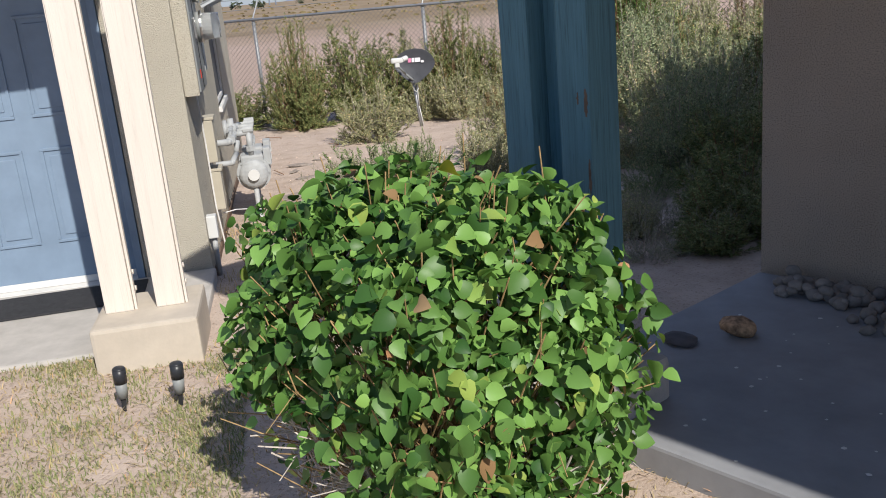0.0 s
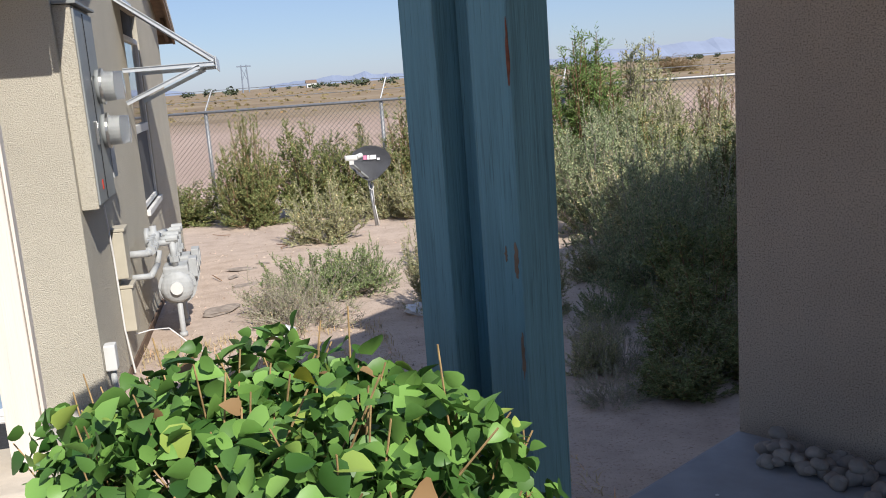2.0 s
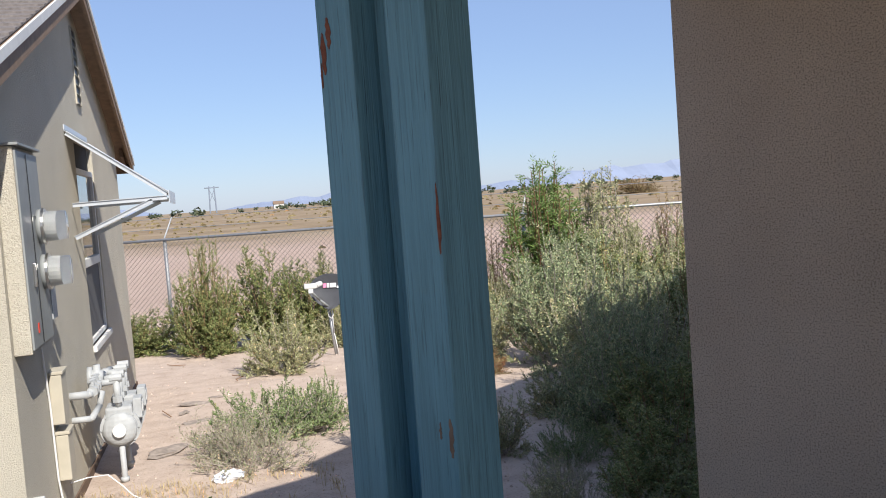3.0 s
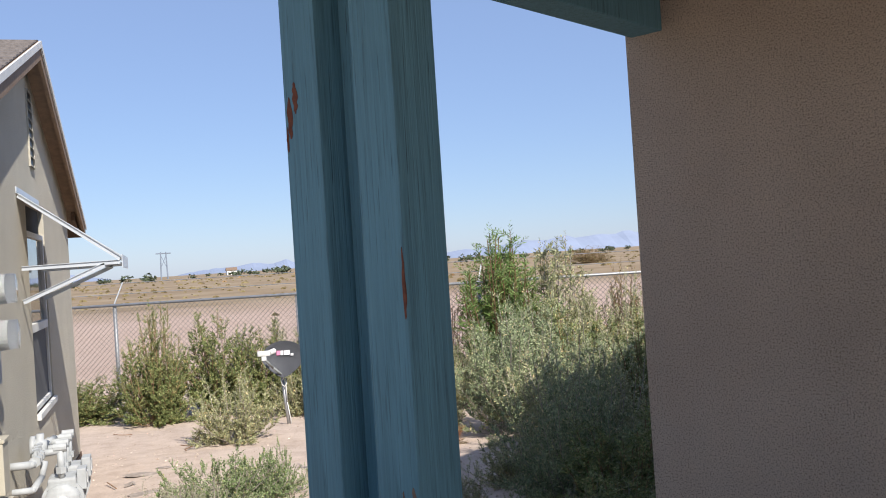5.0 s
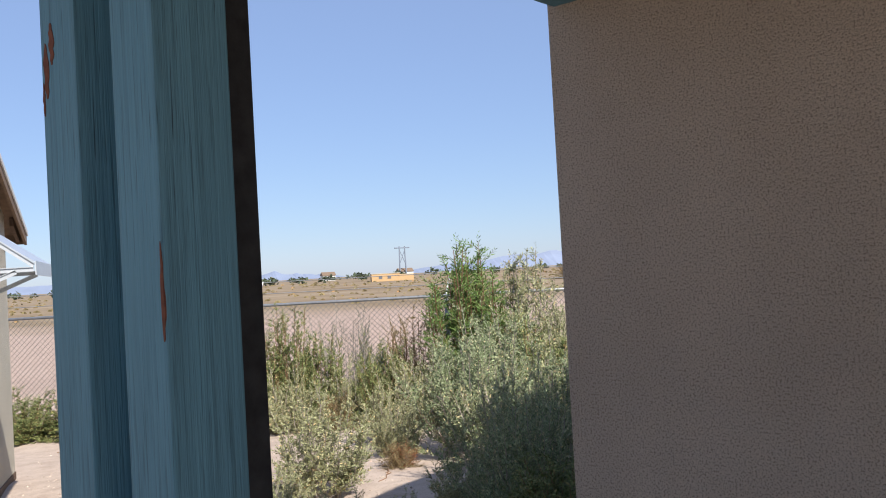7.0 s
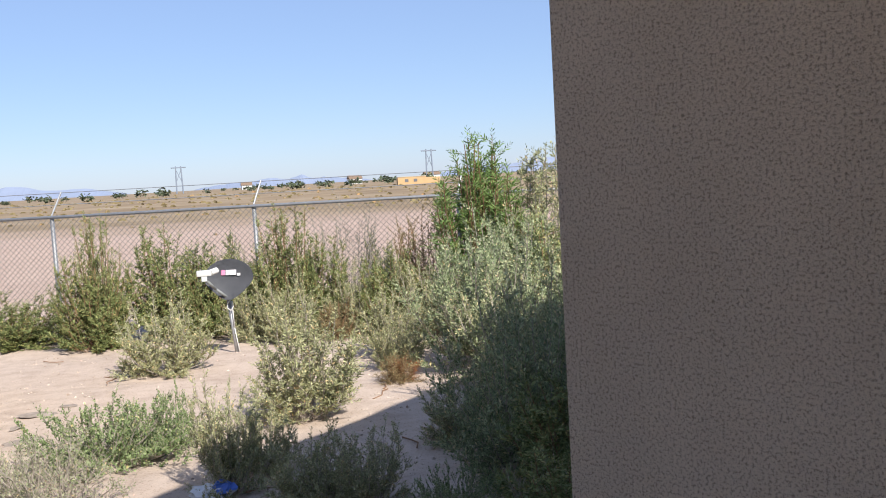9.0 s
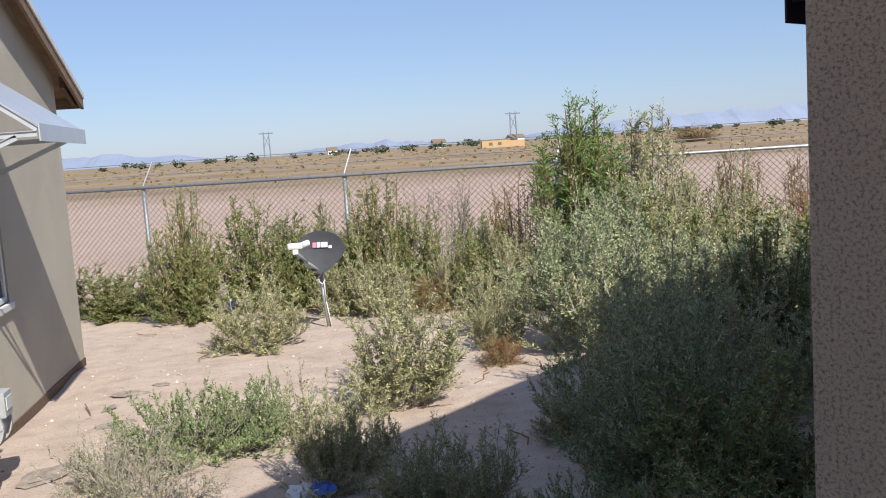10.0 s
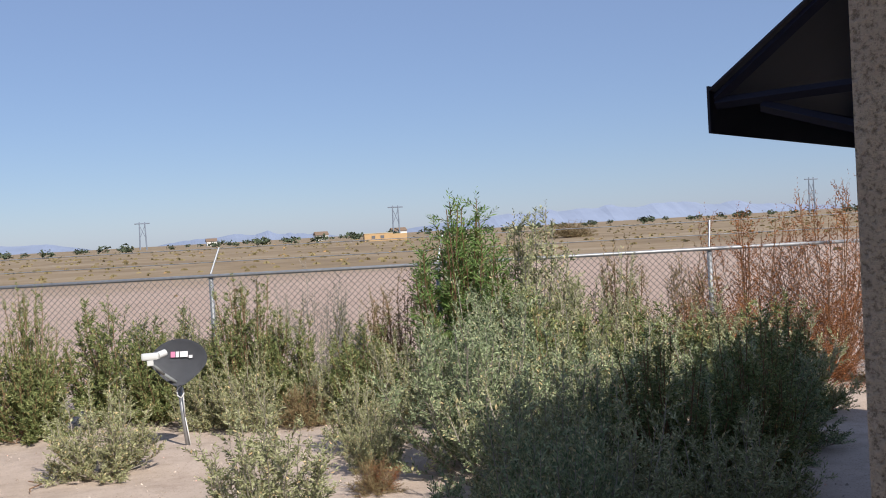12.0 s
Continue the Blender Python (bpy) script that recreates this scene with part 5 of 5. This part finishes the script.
def build_litter():
    bm = bmesh.new()
    bmesh.ops.create_icosphere(bm, subdivisions=3, radius=0.085)
    for v in bm.verts:
        k = 1 + 0.55 * noise.noise(v.co * 22)
        v.co = Vector((v.co.x * 1.5 * k, v.co.y * k * 0.8, v.co.z * 0.55 * k))
    b = empty("plastic_wrapper", pose(-0.66, 3.24, ground_z(0, 3.24) + 0.04, 0, 0, -35), "crumpled clear and blue plastic wrapper on the sand", "litter")
    part("film", bm, CLEAR_BAG, b, "clear crumpled film")
    bm = bmesh.new()
    bmesh.ops.create_icosphere(bm, subdivisions=3, radius=0.055)
    for v in bm.verts:
        k = 1 + 0.5 * noise.noise(v.co * 30 + Vector((5, 0, 0)))
        v.co = Vector((v.co.x * 1.2 * k + 0.06, v.co.y * k, v.co.z * 0.6 * k + 0.03))
    part("label_band", bm, BLUE_BAG, b, "blue printed band")
    bm = bmesh.new()
    bmesh.ops.create_icosphere(bm, subdivisions=3, radius=0.07)
    for v in bm.verts:
        k = 1 + 0.6 * noise.noise(v.co * 26 + Vector((0, 9, 0)))
        v.co = Vector((v.co.x * 1.5 * k, v.co.y * k, v.co.z * 0.55 * k))
    w = part("plastic_film", bm, CLEAR_BAG)
    w.matrix_world = pose(-1.69, 3.13, ground_z(0, 3.13) + 0.025, 0, 0, 20)
    tagged(w, "crumpled clear plastic film lying on the sand", "litter")
    rnd = random.Random(31)
    for i, (x, y, s) in enumerate(((-1.96, 6.35, 0.22), (-1.92, 5.31, 0.24), (-1.75, 6.6, 0.15), (-2.05, 5.9, 0.12), (-2.13, 4.3, 0.3))):
        bm = stone_mesh(s * 0.6, i + 3, 0.07)
        for v in bm.verts:
            k = 1 + 0.6 * noise.noise(Vector((v.co.x * 14, v.co.y * 14, i * 5.0)))
            v.co.x, v.co.y = v.co.x * k, v.co.y * k * 0.6
        f = part("flat_slate", bm, SLATE)
        f.matrix_world = pose(x, y, ground_z(x, y) + 0.012, 3, 2, rnd.uniform(0, 360))
        tagged(f, "flat grey broken slab lying on sand", "slab piece", "flat stones")
    for i in range(16):
        x, y = rnd.uniform(-2.2, 1.4), rnd.uniform(3.2, 10.0)
        a = rnd.uniform(0, 6.3)
        p = Vector((x, y, ground_z(x, y) + 0.012))
        pts = [p]
        for j in range(3):
            pts.append(pts[-1] + Vector((math.cos(a + rnd.gauss(0, 0.4)), math.sin(a + rnd.gauss(0, 0.4)), 0)) * rnd.uniform(0.06, 0.16))
        t = part("stick", tube(pts, 0.005, 5), BROWN_TWIG)
        tagged(t, "dry twig lying on the sand", "stick", "fallen sticks")


build_litter()


# ---------- distance ----------
def build_tower(x, y, h):
    t = empty("power_pylon", pose(x, y, -0.5), "distant steel H-frame power pylon in haze-tinted colour", "pylon", "power pylons")
    for dx in (-2.0, 2.0):
        bm = bmesh.new()
        rod(bm, (dx, 0, 0), (dx * 0.8, 0, h), 0.45, 6, 0.35)
        part("leg", bm, FAR_STEEL, t)
    bm = bmesh.new()
    rod(bm, (-4.6, 0, h * 0.95), (4.6, 0, h * 0.95), 0.35, 6)
    part("crossarm", bm, FAR_STEEL, t)
    bm = bmesh.new()
    rod(bm, (-1.8, 0, h * 0.9), (1.9, 0, h * 0.4), 0.2, 5)
    rod(bm, (1.8, 0, h * 0.9), (-1.9, 0, h * 0.4), 0.2, 5)
    part("brace", bm, FAR_STEEL, t)


for p in ((2.9, 600, 17.4), (145.6, 520, 18.1), (370.6, 430, 20.6)):
    build_tower(*p)


def build_far_house():
    b = empty("far_building", pose(66.3, 250, -0.5, 0, 0, -10), "distant orange-tan walled building", "building")
    part("wall", boxed(-6, 2, -3, 3, -0.4, 2.1), ORANGE_WALL, b)
    part("wing", boxed(2.01, 6, -3, 2, -0.4, 1.8), ORANGE_WALL, b)
    part("roof", boxed(-6.1, 2.0, -3.1, 3.1, 2.11, 2.28), BOX_TAN, b)
    for x in (-4, -1.5):
        part("window", boxed(x, x + 1.0, -3.06, -3.01, 0.7, 1.5), DARK_ROOM, b)
    rnd = random.Random(8)
    for i in range(3):
        x, y = 50 + i * 45 + rnd.uniform(-8, 8), 560 + rnd.uniform(-60, 60)
        f = empty("far_house", pose(x, y, -0.5), "tiny pale house on the horizon", "house", "far houses")
        w = rnd.uniform(3, 5)
        part("wall", boxed(-w, w, -4, 4, 0, 3), TRIM_WHITE, f)
        part("roof", prism(bmesh.new(), [(-4.5, 3), (4.5, 3), (0, 5)], 0, -w - 0.4, w + 0.4), TRIM_BROWN, f)


build_far_house()


def build_far_plants():
    rnd = random.Random(19)
    vs, fs = [], []
    for i in range(2200):
        y = 24 + 330 * rnd.random() ** 2.2
        x = rnd.uniform(-0.45, 1.05) * (y + 12)
        if y < 62 and rnd.random() < 0.985:
            continue
        s = rnd.uniform(0.12, 0.36) * (0.6 + y / 160)
        z = -0.5
        for j in range(3):
            a = rnd.uniform(0, 3.14)
            dx, dy = math.cos(a) * s, math.sin(a) * s
            k = len(vs)
            h = s * rnd.uniform(0.4, 0.7)
            vs += [(x - dx, y - dy, z), (x + dx, y + dy, z), (x + dx * 0.6, y + dy * 0.6, z + h * 0.8), (x + dx * 0.1, y + dy * 0.1, z + h), (x - dx * 0.7, y - dy * 0.7, z + h * 0.7)]
            fs.append((k, k + 1, k + 2, k + 3, k + 4))
    tagged(from_data("far_brush", vs, fs, BROWN_BRUSH), "dry brown desert brush covering the far plain", "brush", kind="stuff")
    vs, fs = [], []
    for i in range(120):
        y = rnd.uniform(300, 640)
        x = rnd.uniform(-0.45, 0.95) * y
        size = rnd.uniform(0.9, 2.3) * (1.5 if rnd.random() < 0.15 else 1)
        for j in range(46):
            p = Vector((rnd.gauss(0, 1), rnd.gauss(0, 1), rnd.gauss(0, 0.6)))
            p = p.normalized() * rnd.random() ** 0.4 * size
            c = Vector((x, y, -0.5 + size * 0.75)) + Vector((p.x * 1.4, p.y, p.z * 0.8))
            r = size * 0.26
            k = len(vs)
            for n in range(4):
                vs.append(tuple(c + Vector((rnd.gauss(0, r), rnd.gauss(0, r), rnd.gauss(0, r * 0.7)))))
            fs += [(k, k + 1, k + 2), (k, k + 2, k + 3), (k, k + 3, k + 1), (k + 1, k + 2, k + 3)]
    tagged(from_data("far_trees", vs, fs, FAR_TREE), "dark low trees along the horizon", "trees", kind="stuff")


build_far_plants()


def build_mountains():
    for k, (y, x0, x1, peak, seed) in enumerate(((2600, -1300, -120, 62, 3), (2900, 60, 640, 36, 11), (2700, 760, 2600, 80, 21))):
        bm = bmesh.new()
        n = 70
        top, base = [], []
        for i in range(n + 1):
            u = i / n
            x = x0 + (x1 - x0) * u
            env = math.sin(math.pi * u) ** 0.7
            h = peak * env * (0.55 + 0.55 * abs(noise.fractal(Vector((u * 6, seed, 0)), 1.0, 2.0, 5)))
            top.append(bm.verts.new((x, y + 120, h)))
            base.append((bm.verts.new((x, y, -2)), bm.verts.new((x, y + 300, -2))))
        for i in range(n):
            bm.faces.new((base[i][0], base[i + 1][0], top[i + 1], top[i]))
            bm.faces.new((base[i][1], top[i], top[i + 1], base[i + 1][1]))
        # the blue of the range is painted air haze
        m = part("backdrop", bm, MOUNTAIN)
        tagged(m, "mountain range far behind the plain, haze painted in pale blue", "mountains", kind="structure")


build_mountains()
